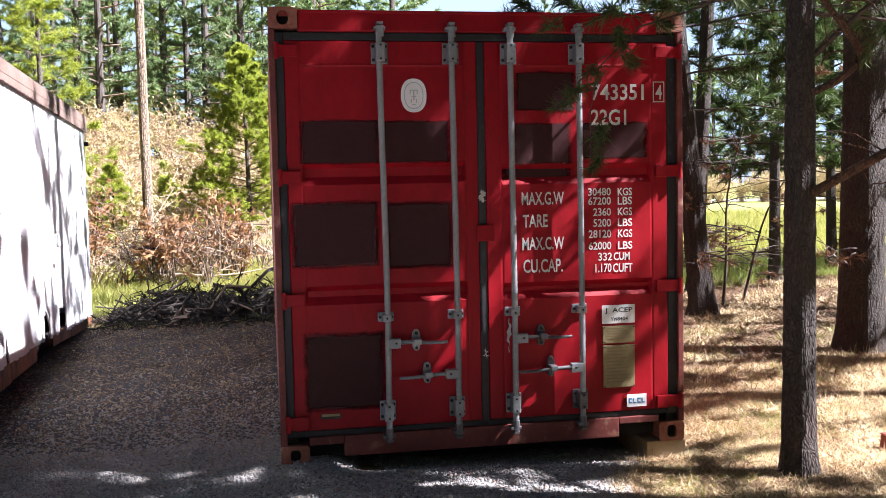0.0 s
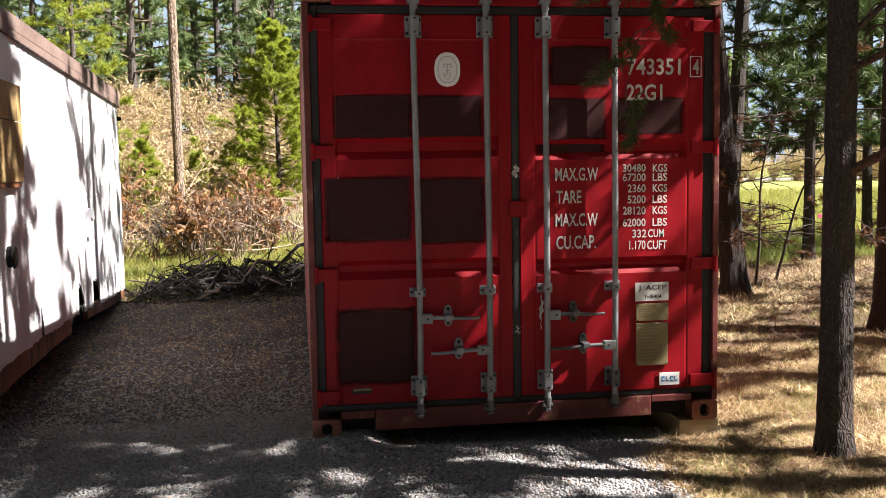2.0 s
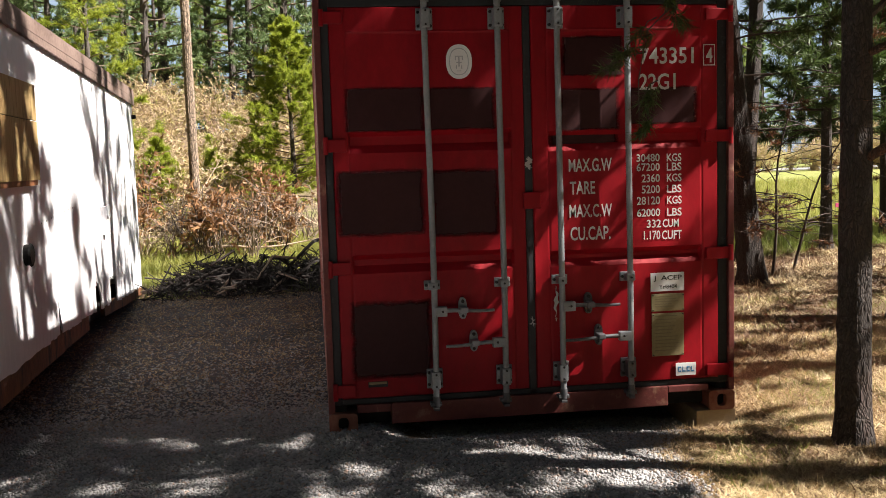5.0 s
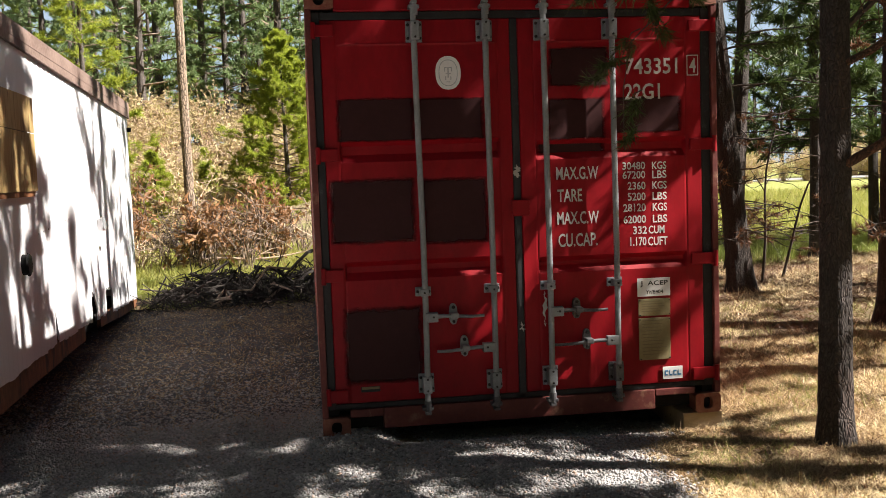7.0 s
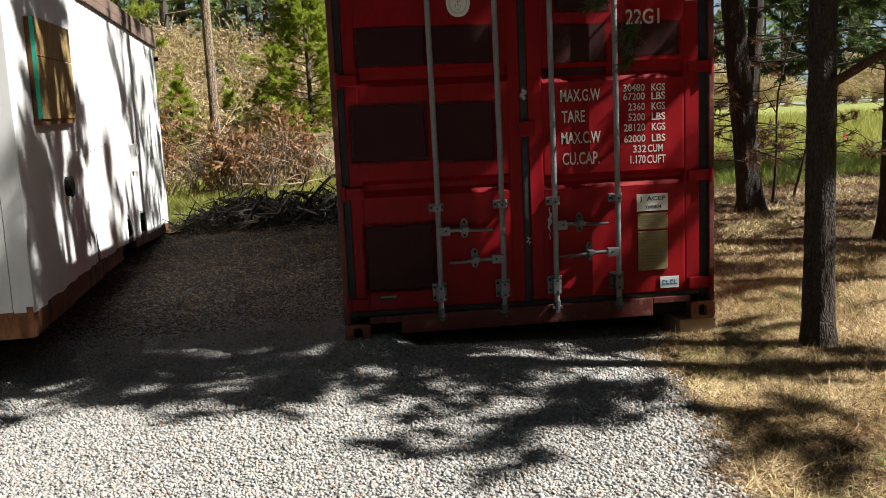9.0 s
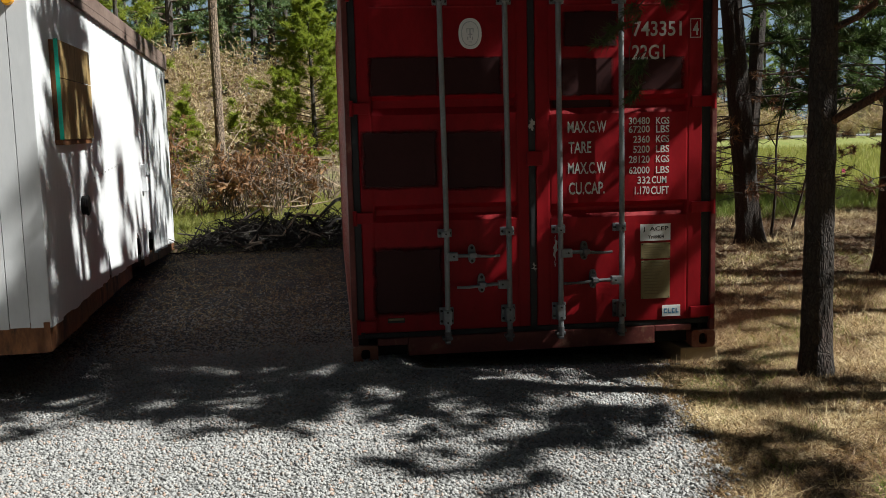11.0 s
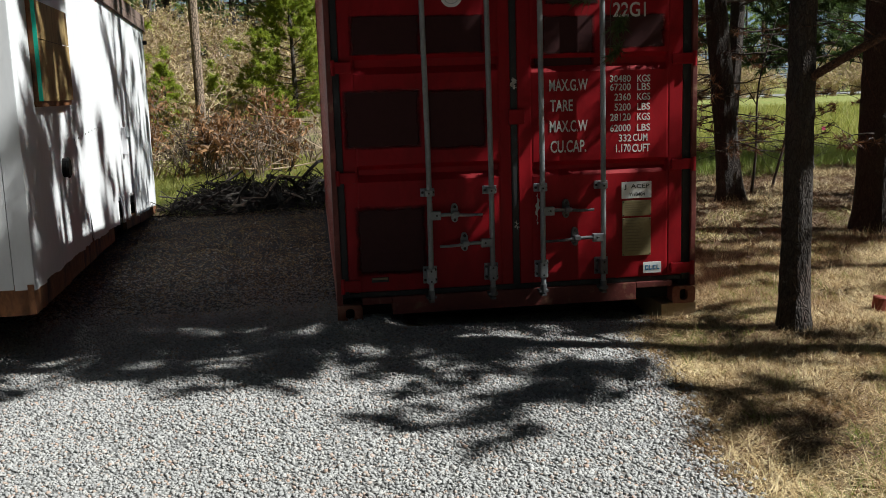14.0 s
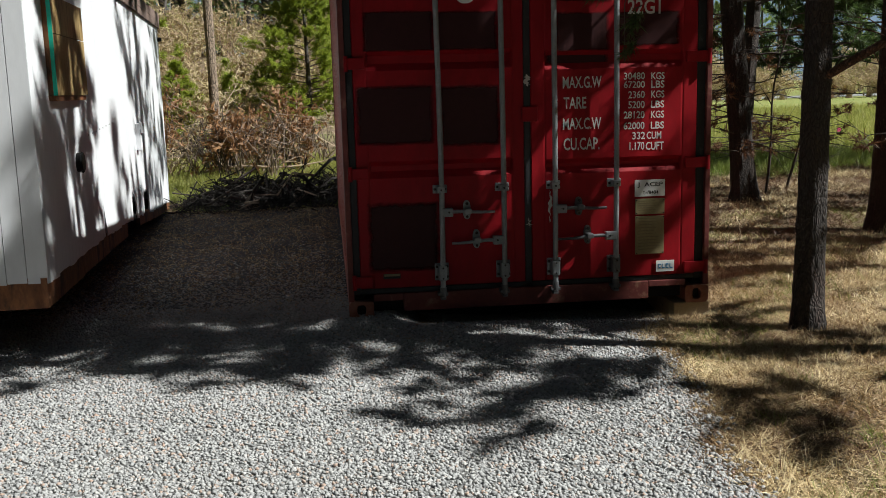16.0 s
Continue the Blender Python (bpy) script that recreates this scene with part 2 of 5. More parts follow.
SIDING = surface("white_siding_paint", (0.68, 0.68, 0.70), (0.76, 0.76, 0.78), (0.58, 0.57, 0.58), broad=1.6, fine=28, rough=0.65, bump=0.12, depth=0.003, stretch=(1, 1, 0.3), spot_scale=5, spot_range=(0.62, 0.8), gloss=0.3)
TRIMWOOD = surface("stained_sill_wood", (0.09, 0.032, 0.014), (0.30, 0.12, 0.04), (0.03, 0.014, 0.008), broad=3, fine=34, rough=0.75, bump=0.4, stretch=(1, 1, 0.35), spot_scale=6, spot_range=(0.5, 0.62))
FASCIA = surface("weathered_brown_fascia", (0.12, 0.075, 0.06), (0.24, 0.17, 0.14), (0.06, 0.04, 0.03), broad=2.5, fine=40, rough=0.85, bump=0.3, spot_scale=7)
PLY = surface("plywood_face", (0.30, 0.19, 0.075), (0.47, 0.34, 0.16), (0.16, 0.095, 0.04), broad=2.0, fine=24, rough=0.8, bump=0.2, stretch=(2, 2, 0.3), spot_scale=9, spot_range=(0.52, 0.7), gloss=0.2)
GREEN_EDGE = surface("green_edge_paint", (0.0, 0.30, 0.20), (0.01, 0.40, 0.27), rough=0.6, bump=0.1)
BLACKPLASTIC = surface("black_plastic", (0.004, 0.004, 0.004), (0.010, 0.010, 0.010), rough=0.6, gloss=0.2)
AMBER = surface("amber_lens", (0.75, 0.30, 0.01), (0.85, 0.42, 0.03), rough=0.25, bump=0.05)
TIMBER = surface("grey_timber", (0.36, 0.24, 0.14), (0.52, 0.38, 0.24), (0.2, 0.13, 0.08), broad=4, fine=50, rough=0.85, bump=0.4, stretch=(0.3, 1, 1))
GROUND = ground_paint()
# Littered soil whose dark grey-blue also holds the lane's shade.
SHADED_SOIL = surface("shaded_littered_soil", (0.040, 0.041, 0.045), (0.108, 0.110, 0.118), (0.17, 0.166, 0.162), broad=2.2, fine=75, rough=0.95, bump=0.9, depth=0.02, spot_scale=38, spot_range=(0.60, 0.72), gloss=0.15)
GRAVEL_BED = gravel_paint("gravel_bed", True)
STONE = gravel_paint("crushed_rock", False)
BARK_DARK = bark("dark_pine_bark", (0.026, 0.021, 0.019), (0.066, 0.053, 0.046), (0.062, 0.042, 0.034), cell=55)
BARK_RED = bark("reddish_pine_bark", (0.20, 0.14, 0.10), (0.46, 0.35, 0.26), (0.07, 0.04, 0.03), cell=24)
BARK_GREY = bark("grey_pine_bark", (0.075, 0.062, 0.056), (0.15, 0.128, 0.115), (0.06, 0.046, 0.04), cell=30)
BARK_ORANGE = bark("orange_pine_bark", (0.075, 0.034, 0.02), (0.15, 0.07, 0.038), (0.06, 0.034, 0.024), cell=90)
TWIG = surface("dry_twig", (0.12, 0.085, 0.065), (0.27, 0.20, 0.155), broad=6, fine=40, rough=0.9, vary=0.45, islands=True)
TWIG_DARK = surface("dark_twig", (0.035, 0.026, 0.022), (0.08, 0.06, 0.05), broad=6, fine=40, rough=0.9, vary=0.4, islands=True)
# Sticks of the heap, with the shade they lie in painted near-black.
TWIG_SHADED = surface("shaded_dead_stick", (0.016, 0.013, 0.012), (0.045, 0.036, 0.031), broad=6, fine=40, rough=0.9, vary=0.4, islands=True)
TWIG_PALE = surface("pale_dead_brush", (0.33, 0.235, 0.17), (0.58, 0.45, 0.325), broad=2, fine=30, rough=0.9, vary=0.4, islands=True)
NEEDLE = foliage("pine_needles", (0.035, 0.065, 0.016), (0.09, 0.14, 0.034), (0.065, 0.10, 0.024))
# Paler than the near needles: sunlight on these pines is put into the colour.
NEEDLE_LIT = foliage("sunlit_young_needles", (0.20, 0.28, 0.035), (0.50, 0.54, 0.08), (0.37, 0.42, 0.06), 0.5)
NEEDLE_FAR_LIT = foliage("sunlit_far_needles", (0.13, 0.21, 0.095), (0.29, 0.38, 0.165), (0.21, 0.29, 0.13), 0.5)
NEEDLE_MID_LIT = foliage("sunlit_mid_needles", (0.18, 0.26, 0.07), (0.38, 0.44, 0.12), (0.27, 0.35, 0.09), 0.5)
STRAW = foliage("pale_straw", (0.56, 0.41, 0.21), (0.88, 0.74, 0.46), (0.72, 0.56, 0.32), 0.1)
LITTER = foliage("needle_litter", (0.09, 0.04, 0.022), (0.26, 0.15, 0.07), (0.15, 0.075, 0.035), 0.1)
NEEDLE_BROWN = foliage("brown_needles", (0.10, 0.045, 0.02), (0.22, 0.10, 0.04), (0.15, 0.065, 0.03), 0.3)
NEEDLE_DEAD = foliage("dead_needles", (0.22, 0.11, 0.05), (0.42, 0.23, 0.11), (0.30, 0.15, 0.07))
DRYGRASS = foliage("dry_grass", (0.21, 0.125, 0.055), (0.66, 0.50, 0.27), (0.36, 0.225, 0.10), 0.15)
GREENGRASS = foliage("green_grass", (0.15, 0.21, 0.035), (0.32, 0.38, 0.08), (0.36, 0.36, 0.11), 0.4)
MEADOWGRASS = foliage("meadow_grass", (0.22, 0.26, 0.05), (0.46, 0.45, 0.12), (0.46, 0.40, 0.15), 0.45)
BRUSHLEAF = foliage("tan_brush_leaves", (0.40, 0.30, 0.16), (0.62, 0.50, 0.29), (0.38, 0.39, 0.12), 0.4)
ASPHALT = surface("pale_road", (0.20, 0.20, 0.20), (0.27, 0.27, 0.27), rough=0.9)
PINK = surface("pink_marker", (0.75, 0.08, 0.22), (0.85, 0.12, 0.3), rough=0.6)


def glow_sky():
    """A plain pale sky behind the woods."""
    m, t, p, out = nodes_of("pale_sky_backdrop")
    e = t.nodes.new("ShaderNodeEmission")
    e.inputs["Color"].default_value = (0.60, 0.80, 1.0, 1)
    e.inputs["Strength"].default_value = 0.26
    t.links.new(e.outputs[0], out.inputs["Surface"])
    return m


SKYGLOW = glow_sky()
RUST = surface("rusty_tin", (0.17, 0.03, 0.02), (0.24, 0.055, 0.035), (0.09, 0.03, 0.02), rough=0.7, bump=0.3)


# ---- builders ----
def part(name, bm, material, parent, label=""):
    """Links a bmesh as one mesh object under a thing or a part (or at top level)."""
    me = bpy.data.meshes.new(name)
    bm.to_mesh(me)
    bm.free()
    me.materials.append(material)
    ob = new(name, me)
    if parent is not None:
        ob.parent = parent
        ob.matrix_parent_inverse = parent.matrix_world.inverted()
    if label:
        ob["label"] = label
    return ob


def np_part(name, verts, faces, material, parent, label="", smooth=False):
    me = bpy.data.meshes.new(name)
    me.from_pydata([tuple(v) for v in verts] if not isinstance(verts, np.ndarray) else verts, [], faces)
    if smooth:
        me.polygons.foreach_set("use_smooth", [True] * len(me.polygons))
    me.materials.append(material)
    ob = new(name, me)
    if parent is not None:
        ob.parent = parent
        ob.matrix_parent_inverse = parent.matrix_world.inverted()
    if label:
        ob["label"] = label
    return ob


def thing(name, at, label, category, group="", kind=""):
    ob = new(name)
    ob.location = at
    ob.empty_display_size = 0.2
    bpy.context.view_layer.update()
    return tagged(ob, label, category, group, kind)


def box(bm, x0, x1, y0, y1, z0, z1, bevel=0.0, m=None):
    v = [bm.verts.new((x, y, z)) for x in (x0, x1) for y in (y0, y1) for z in (z0, z1)]
    f = [bm.faces.new([v[i] for i in q]) for q in ((0, 1, 3, 2), (4, 6, 7, 5), (0, 4, 5, 1), (2, 3, 7, 6), (0, 2, 6, 4), (1, 5, 7, 3))]
    if bevel:
        edges = {e for q in f for e in q.edges}
        r = bmesh.ops.bevel(bm, geom=list(edges), offset=bevel, segments=2, affect="EDGES", profile=0.6)
        v = list({w for q in r["faces"] for w in q.verts} | {w for w in v if w.is_valid})
    if m is not None:
        bmesh.ops.transform(bm, matrix=m, verts=[w for w in v if w.is_valid])
    return bm


def cyl(bm, a, b, r0, r1=None, n=14):
    a, b = Vector(a), Vector(b)
    m = Matrix.Translation((a + b) / 2) @ (b - a).to_track_quat("Z", "Y").to_matrix().to_4x4()
    bmesh.ops.create_cone(bm, cap_ends=True, segments=n, radius1=r0, radius2=r0 if r1 is None else r1, depth=(b - a).length, matrix=m)
    return bm


def B():
    return bmesh.new()


class Geo:
    """Gathers tubes and blades for one joined mesh."""

    def __init__(self):
        self.v, self.f, self.n = [], [], 0

    def tube(self, pts, radii, n=6):
        pts = np.asarray(pts, float)
        d = np.gradient(pts, axis=0)
        d /= np.linalg.norm(d, axis=1)[:, None] + 1e-9
        ref = np.where(np.abs(d[:, 2:3]) > 0.9, np.array([[1.0, 0, 0]]), np.array([[0, 0, 1.0]]))
        u = np.cross(d, ref)
        u /= np.linalg.norm(u, axis=1)[:, None] + 1e-9
        w = np.cross(d, u)
        a = np.linspace(0, 2 * np.pi, n, endpoint=False)
        ring = pts[:, None] + np.asarray(radii)[:, None, None] * (np.cos(a)[None, :, None] * u[:, None] + np.sin(a)[None, :, None] * w[:, None])
        self.v.append(ring.reshape(-1, 3))
        k, i = np.meshgrid(np.arange(len(pts) - 1), np.arange(n), indexing="ij")
        q = np.stack([k * n + i, k * n + (i + 1) % n, (k + 1) * n + (i + 1) % n, (k + 1) * n + i], -1).reshape(-1, 4) + self.n
        self.f += q.tolist()
        self.n += len(pts) * n

    def tris(self, p):
        """p: (m, 3, 3) corners."""
        p = np.asarray(p, float)
        self.v.append(p.reshape(-1, 3))
        self.f += (np.arange(len(p) * 3).reshape(-1, 3) + self.n).tolist()
        self.n += len(p) * 3

    def done(self, name, material, parent, label="", smooth=False):
        return np_part(name, np.concatenate(self.v), self.f, material, parent, label, smooth)


def blades(base, tip, width, rng, flat=0.0):
    """Thin triangles from base points to tips."""
    d = tip - base
    side = np.cross(d, rng.normal(size=d.shape) + np.array([0, 0, flat]))
    side /= np.linalg.norm(side, axis=1)[:, None] + 1e-9
    w = np.asarray(width).reshape(-1, 1) if np.ndim(width) else width
    return np.stack([base - side * w / 2, base + side * w / 2, tip], 1)


# ---- ground ----
def smooth01(v, a, b):
    t = np.clip((v - a) / (b - a), 0, 1)
    return t * t * (3 - 2 * t)


def gz(x, y):
    """Height of the ground."""
    x, y = np.asarray(x, float), np.asarray(y, float)
    z = -0.045 + 0.012 * np.sin(1.3 * x + 0.7) * np.cos(0.9 * y) + 0.008 * np.sin(3.1 * x + 2.2 * y) + 0.006 * np.sin(5.3 * x - 4.1 * y + 1)
    z = z + 0.035 * np.exp(-((x - 0.1) ** 2 + (y - 0.1) ** 2) / 0.35) - 0.045 * np.exp(-((x - 2.25) ** 2 + (y - 0.15) ** 2) / 0.12)
    z = z + 0.06 * smooth01(x, 2.6, 4.5) * smooth01(y, 0, 5)
    z = z - 0.07 * smooth01(y, -0.25, 0.05) * smooth01(x, 0.25, 0.5) * (1 - smooth01(x, 2.3, 2.6)) * (1 - smooth01(y, 5.8, 6.4))
    bank = smooth01(y, 21, 32) * smooth01(-x, -6, 0)
    z = z + bank * (3.1 + 0.25 * np.sin(0.5 * x) + 0.15 * np.sin(1.1 * x + 0.6 * y))
    return z


def sheet(name, xs, ys, zfun, material, label, category):
    X, Y = np.meshgrid(xs, ys, indexing="ij")
    V = np.stack([X, Y, zfun(X, Y)], -1).reshape(-1, 3)
    n = len(ys)
    i, j = np.meshgrid(np.arange(len(xs) - 1), np.arange(n - 1), indexing="ij")
    F = np.stack([i * n + j, (i + 1) * n + j, (i + 1) * n + j + 1, i * n + j + 1], -1).reshape(-1, 4).tolist()
    return tagged(np_part(name, V, F, material, None, smooth=True), label, category, kind="structure")


gx = np.concatenate([[-1500, -700, -300, -150, -80, -45], np.linspace(-30, 30, 161), [45, 80, 150, 300, 700, 1500]])
gy = np.concatenate([[-1500, -700, -300, -120, -50, -25], np.linspace(-15, 40, 161), [50, 65, 90, 150, 300, 700, 1500]])
sheet("ground", gx, gy, gz, GROUND, "dry needle litter, bleached grass and green meadow ground", "ground")


def drive_edge(y):
    """The drive's ragged eastern edge."""
    y = np.asarray(y, float)
    e = np.interp(y, [-14, -4, -2.7, -1.3, -0.5, 0.0, 0.3, 6.2], [1.0, 1.4, 1.5, 1.68, 1.86, 2.2, 2.42, 2.44])
    return e + 0.05 * np.sin(3.1 * y + 0.6 * np.sin(5.3 * y)) + 0.02 * np.sin(11 * y + 2 * np.sin(2.7 * y))


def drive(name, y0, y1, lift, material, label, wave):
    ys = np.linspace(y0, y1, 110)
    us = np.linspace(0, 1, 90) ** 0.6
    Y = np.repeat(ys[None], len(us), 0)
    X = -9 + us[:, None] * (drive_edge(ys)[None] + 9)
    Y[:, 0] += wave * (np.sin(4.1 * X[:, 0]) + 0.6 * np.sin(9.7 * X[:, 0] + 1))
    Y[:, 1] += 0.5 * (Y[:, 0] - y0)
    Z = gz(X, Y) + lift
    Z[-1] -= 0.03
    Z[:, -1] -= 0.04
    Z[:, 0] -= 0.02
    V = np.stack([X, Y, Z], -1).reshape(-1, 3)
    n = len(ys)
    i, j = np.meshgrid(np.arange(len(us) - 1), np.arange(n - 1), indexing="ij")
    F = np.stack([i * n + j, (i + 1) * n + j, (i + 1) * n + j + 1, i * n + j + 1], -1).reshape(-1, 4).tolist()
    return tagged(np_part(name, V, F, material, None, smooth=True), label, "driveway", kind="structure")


drive("driveway", -12, 1.6, 0.012, GRAVEL_BED, "grey crushed-rock gravel driveway with rusty pieces", 0.0)
# The lane's sheet is darker than the drive, with shade put into its colour.
drive("lane", 0.75, 6.5, 0.018, SHADED_SOIL, "soil lane with fallen needles beside the container, shade in its colour", 0.06)

bd_v, bd_f = [], []
for k in range(41):
    a = radians(25 + 130 * k / 40)
    bd_v += [(700 * math.cos(a), 700 * math.sin(a), -5), (700 * math.cos(a), 700 * math.sin(a), 320)]
bd_f = [(2 * k, 2 * k + 1, 2 * k + 3, 2 * k + 2) for k in range(40)]
tagged(np_part("backdrop", bd_v, bd_f, SKYGLOW, None), "pale bright hazy sky far behind the woods", "sky", kind="structure")

far_road = B()
box(far_road, -150, 260, 62, 69, -0.04, 0.06)
tagged(part("road", far_road, ASPHALT, None), "pale grey road far beyond the meadow", "road", kind="structure")


# ---- shipping container ----
CW, CH, CL = 2.438, 2.591, 6.058
container = thing("shipping_container", (CW / 2, CL / 2, 0), "red steel shipping container, closed doors, dark paint patches, white stencils", "shipping container")


def oval(cx, cz, rx, rz, n=24, power=2.0):
    out = []
    for k in range(n):
        a = 2 * math.pi * k / n
        c, s = math.cos(a), math.sin(a)
        out.append((cx + rx * math.copysign(abs(c) ** (2 / power), c), cz + rz * math.copysign(abs(s) ** (2 / power), s)))
    return out


def casting(x0, z0, y0, out, round_hole):
    """A corner casting: a block whose outer face has an oval mouth into a hollow."""
    bm = B()
    w, h, d = 0.162, 0.118, 0.178
    cx, cz = x0 + w / 2, z0 + h / 2
    hole = oval(cx, cz, 0.034 if round_hole else 0.030, 0.040 if round_hole else 0.038, 24, 2.0 if round_hole else 3.0)
    front, back = (y0, y0 + d) if out < 0 else (y0 + d, y0)
    deep = front - out * 0.05
    ring = []
    for hx, hz in hole:
        dx, dz = hx - cx, hz - cz
        s = min((w / 2) / abs(dx) if abs(dx) > 1e-6 else 9e9, (h / 2) / abs(dz) if abs(dz) > 1e-6 else 9e9)
        ring.append((cx + dx * s, cz + dz * s))
    o = [bm.verts.new((x, front, z)) for x, z in ring]
    i = [bm.verts.new((x, front, z)) for x, z in hole]
    k = [bm.verts.new((x, deep, z)) for x, z in hole]
    b = [bm.verts.new((x, back, z)) for x, z in ring]
    n = len(hole)
    for a in range(n):
        c = (a + 1) % n
        bm.faces.new((o[a], o[c], i[c], i[a]))
        bm.faces.new((i[a], i[c], k[c], k[a]))
        bm.faces.new((o[a], b[a], b[c], o[c]))
    bm.faces.new(k)
    bm.faces.new(b)
    bmesh.ops.recalc_face_normals(bm, faces=bm.faces)
    return bm


for x0 in (0.0, CW - 0.162):
    for z0 in (0.0, CH - 0.118):
        for y0, out in ((0.0, -1), (CL - 0.178, 1)):
            c = part("corner_casting", casting(x0, z0, y0, out, z0 > 1), CAST, container)
            m = B()
            cxx, czz = x0 + 0.081, z0 + 0.059
            # a near-black sheet inside the hole stands for its shade
            yy = (y0 + 0.048) if out < 0 else (y0 + 0.13)
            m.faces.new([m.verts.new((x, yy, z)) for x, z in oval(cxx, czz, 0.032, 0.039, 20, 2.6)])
            part("mouth", m, VOID_SHADE, c, "near-black sheet for the shade in the casting's hole")

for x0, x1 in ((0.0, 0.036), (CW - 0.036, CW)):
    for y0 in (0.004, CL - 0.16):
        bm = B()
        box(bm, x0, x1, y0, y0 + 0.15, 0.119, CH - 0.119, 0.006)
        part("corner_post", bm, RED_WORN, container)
# post channels, painted near-black for the shade inside them
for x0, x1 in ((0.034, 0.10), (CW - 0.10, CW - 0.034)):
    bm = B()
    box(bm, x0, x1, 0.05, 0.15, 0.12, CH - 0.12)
    part("post_channel", bm, VOID_SHADE, container, "inner channel of the post, near-black for its shade")

bm = B()
box(bm, 0.163, CW - 0.163, 0.008, 0.10, 2.458, 2.566, 0.008)
box(bm, 0.163, CW - 0.163, 0.0, 0.12, 2.560, 2.578, 0.006)
part("door_header", bm, RED, container)
bm = B()
box(bm, 0.36, 2.02, 0.006, 0.14, 0.042, 0.162, 0.006)
box(bm, 0.163, 0.358, 0.006, 0.14, 0.116, 0.162, 0.004)
box(bm, 2.022, 2.275, 0.006, 0.14, 0.122, 0.162, 0.004)
part("door_sill", bm, RED_WORN, container, "faded, rust-stained sill with open fork pockets")
# solid near-black blocks fill the pockets in place of their shade
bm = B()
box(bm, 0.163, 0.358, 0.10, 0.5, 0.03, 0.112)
part("fork_pocket", bm, VOID_SHADE, container, "near-black block for the shade in the fork pocket")
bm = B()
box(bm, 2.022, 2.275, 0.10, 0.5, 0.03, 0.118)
part("fork_pocket", bm, VOID_SHADE, container, "near-black block for the shade in the fork pocket")

DOORS = {"a": (0.082, 1.178, 0.167, 1.104, ((1.601, 1.725), (0.918, 1.027))),
         "b": (1.224, 2.344, 1.316, 2.244, ((1.583, 1.700), (0.908, 1.005)))}


def door_depth(x, z, d):
    x0, x1, xa, xb, bands = d
    y = 0.02 + 0.0016 * math.sin(9 * x + 3 * z) * math.sin(5.3 * z + 2 * x) + 0.0010 * math.sin(23 * x) * math.sin(17 * z + 1)
    side = min(1.0, max(0.0, (x - xa) / 0.012)) * min(1.0, max(0.0, (xb - x) / 0.012))
    for lo, hi in bands:
        up = min(1.0, max(0.0, (hi - z) / 0.03)) * min(1.0, max(0.0, (z - lo) / 0.045))
        y += 0.036 * up * side
    y -= 0.0035 * math.exp(-((z - 2.274) / 0.006) ** 2) * side
    for ex in (xa, xb):
        y += 0.003 * math.exp(-((x - ex) / 0.006) ** 2)
    edge = min(x - x0, x1 - x, z - 0.197, 2.411 - z)
    return y + (0.008 if edge < 0.004 else 0.0)


def door_leaf(d):
    x0, x1, xa, xb, bands = d
    xs = set(np.round(np.linspace(x0, x1, 26), 4)) | {x0 + 0.005, x1 - 0.005}
    for e in (xa, xb):
        xs |= {e - 0.013, e - 0.006, e, e + 0.006, e + 0.012, e - 0.012}
    zs = set(np.round(np.linspace(0.197, 2.411, 54), 4)) | {0.202, 2.406, 2.262, 2.268, 2.274, 2.28, 2.286}
    for lo, hi in bands:
        zs |= {lo, lo + 0.015, lo + 0.03, lo + 0.045, hi - 0.03, hi - 0.015, hi}
    xs, zs = sorted(float(v) for v in xs), sorted(float(v) for v in zs)
    V = [(x, door_depth(x, z, d), z) for x in xs for z in zs]
    n = len(zs)
    F = [(i * n + j, (i + 1) * n + j, (i + 1) * n + j + 1, i * n + j + 1) for i in range(len(xs) - 1) for j in range(n - 1)]
    k = len(V)
    V += [(x0, 0.075, 0.197), (x1, 0.075, 0.197), (x1, 0.075, 2.411), (x0, 0.075, 2.411)]
    F.append((k, k + 3, k + 2, k + 1))
    F.append([i * n for i in range(len(xs))][::-1] + [k, k + 1])
    F.append([i * n + n - 1 for i in range(len(xs))] + [k + 2, k + 3])
    F.append([j for j in range(n)] + [k + 3, k])
    F.append([(len(xs) - 1) * n + j for j in range(n)][::-1] + [k + 1, k + 2])
    return V, F


leaf = {}
for key, label in (("a", "red door leaf with dark paint patches and an oval sticker"), ("b", "red door leaf with white stencilled weights")):
    V, F = door_leaf(DOORS[key])
    leaf[key] = np_part("door_leaf", V, F, RED, container, label)

for x0, x1, z0, z1 in ((0.036, 0.0815, 0.163, 2.457), (1.1785, 1.2235, 0.1635, 2.4115), (2.3445, 2.402, 0.163, 2.457), (0.082, 2.344, 2.4125, 2.457), (0.082, 2.344, 0.163, 0.196)):
    bm = B()
    box(bm, x0, x1, 0.026, 0.06, z0, z1, 0.006)
    part("gasket", bm, RUBBER, container, "black rubber door seal")

# hinges: four blades on each post
for xa, xb in ((0.03, 0.158), (CW - 0.176, CW - 0.012)):
    for z0, z1 in ((2.317, 2.384), (1.611, 1.683), (0.918, 0.989), (0.211, 0.284)):
        bm = B()
        box(bm, xa, xb, -0.006, 0.017, z0, z1, 0.005)
        pin = xa + 0.012 if xa < 1 else xb - 0.012
        cyl(bm, (pin, -0.004, z0 - 0.012), (pin, -0.004, z1 + 0.012), 0.014)
        part("hinge", bm, RED, container)


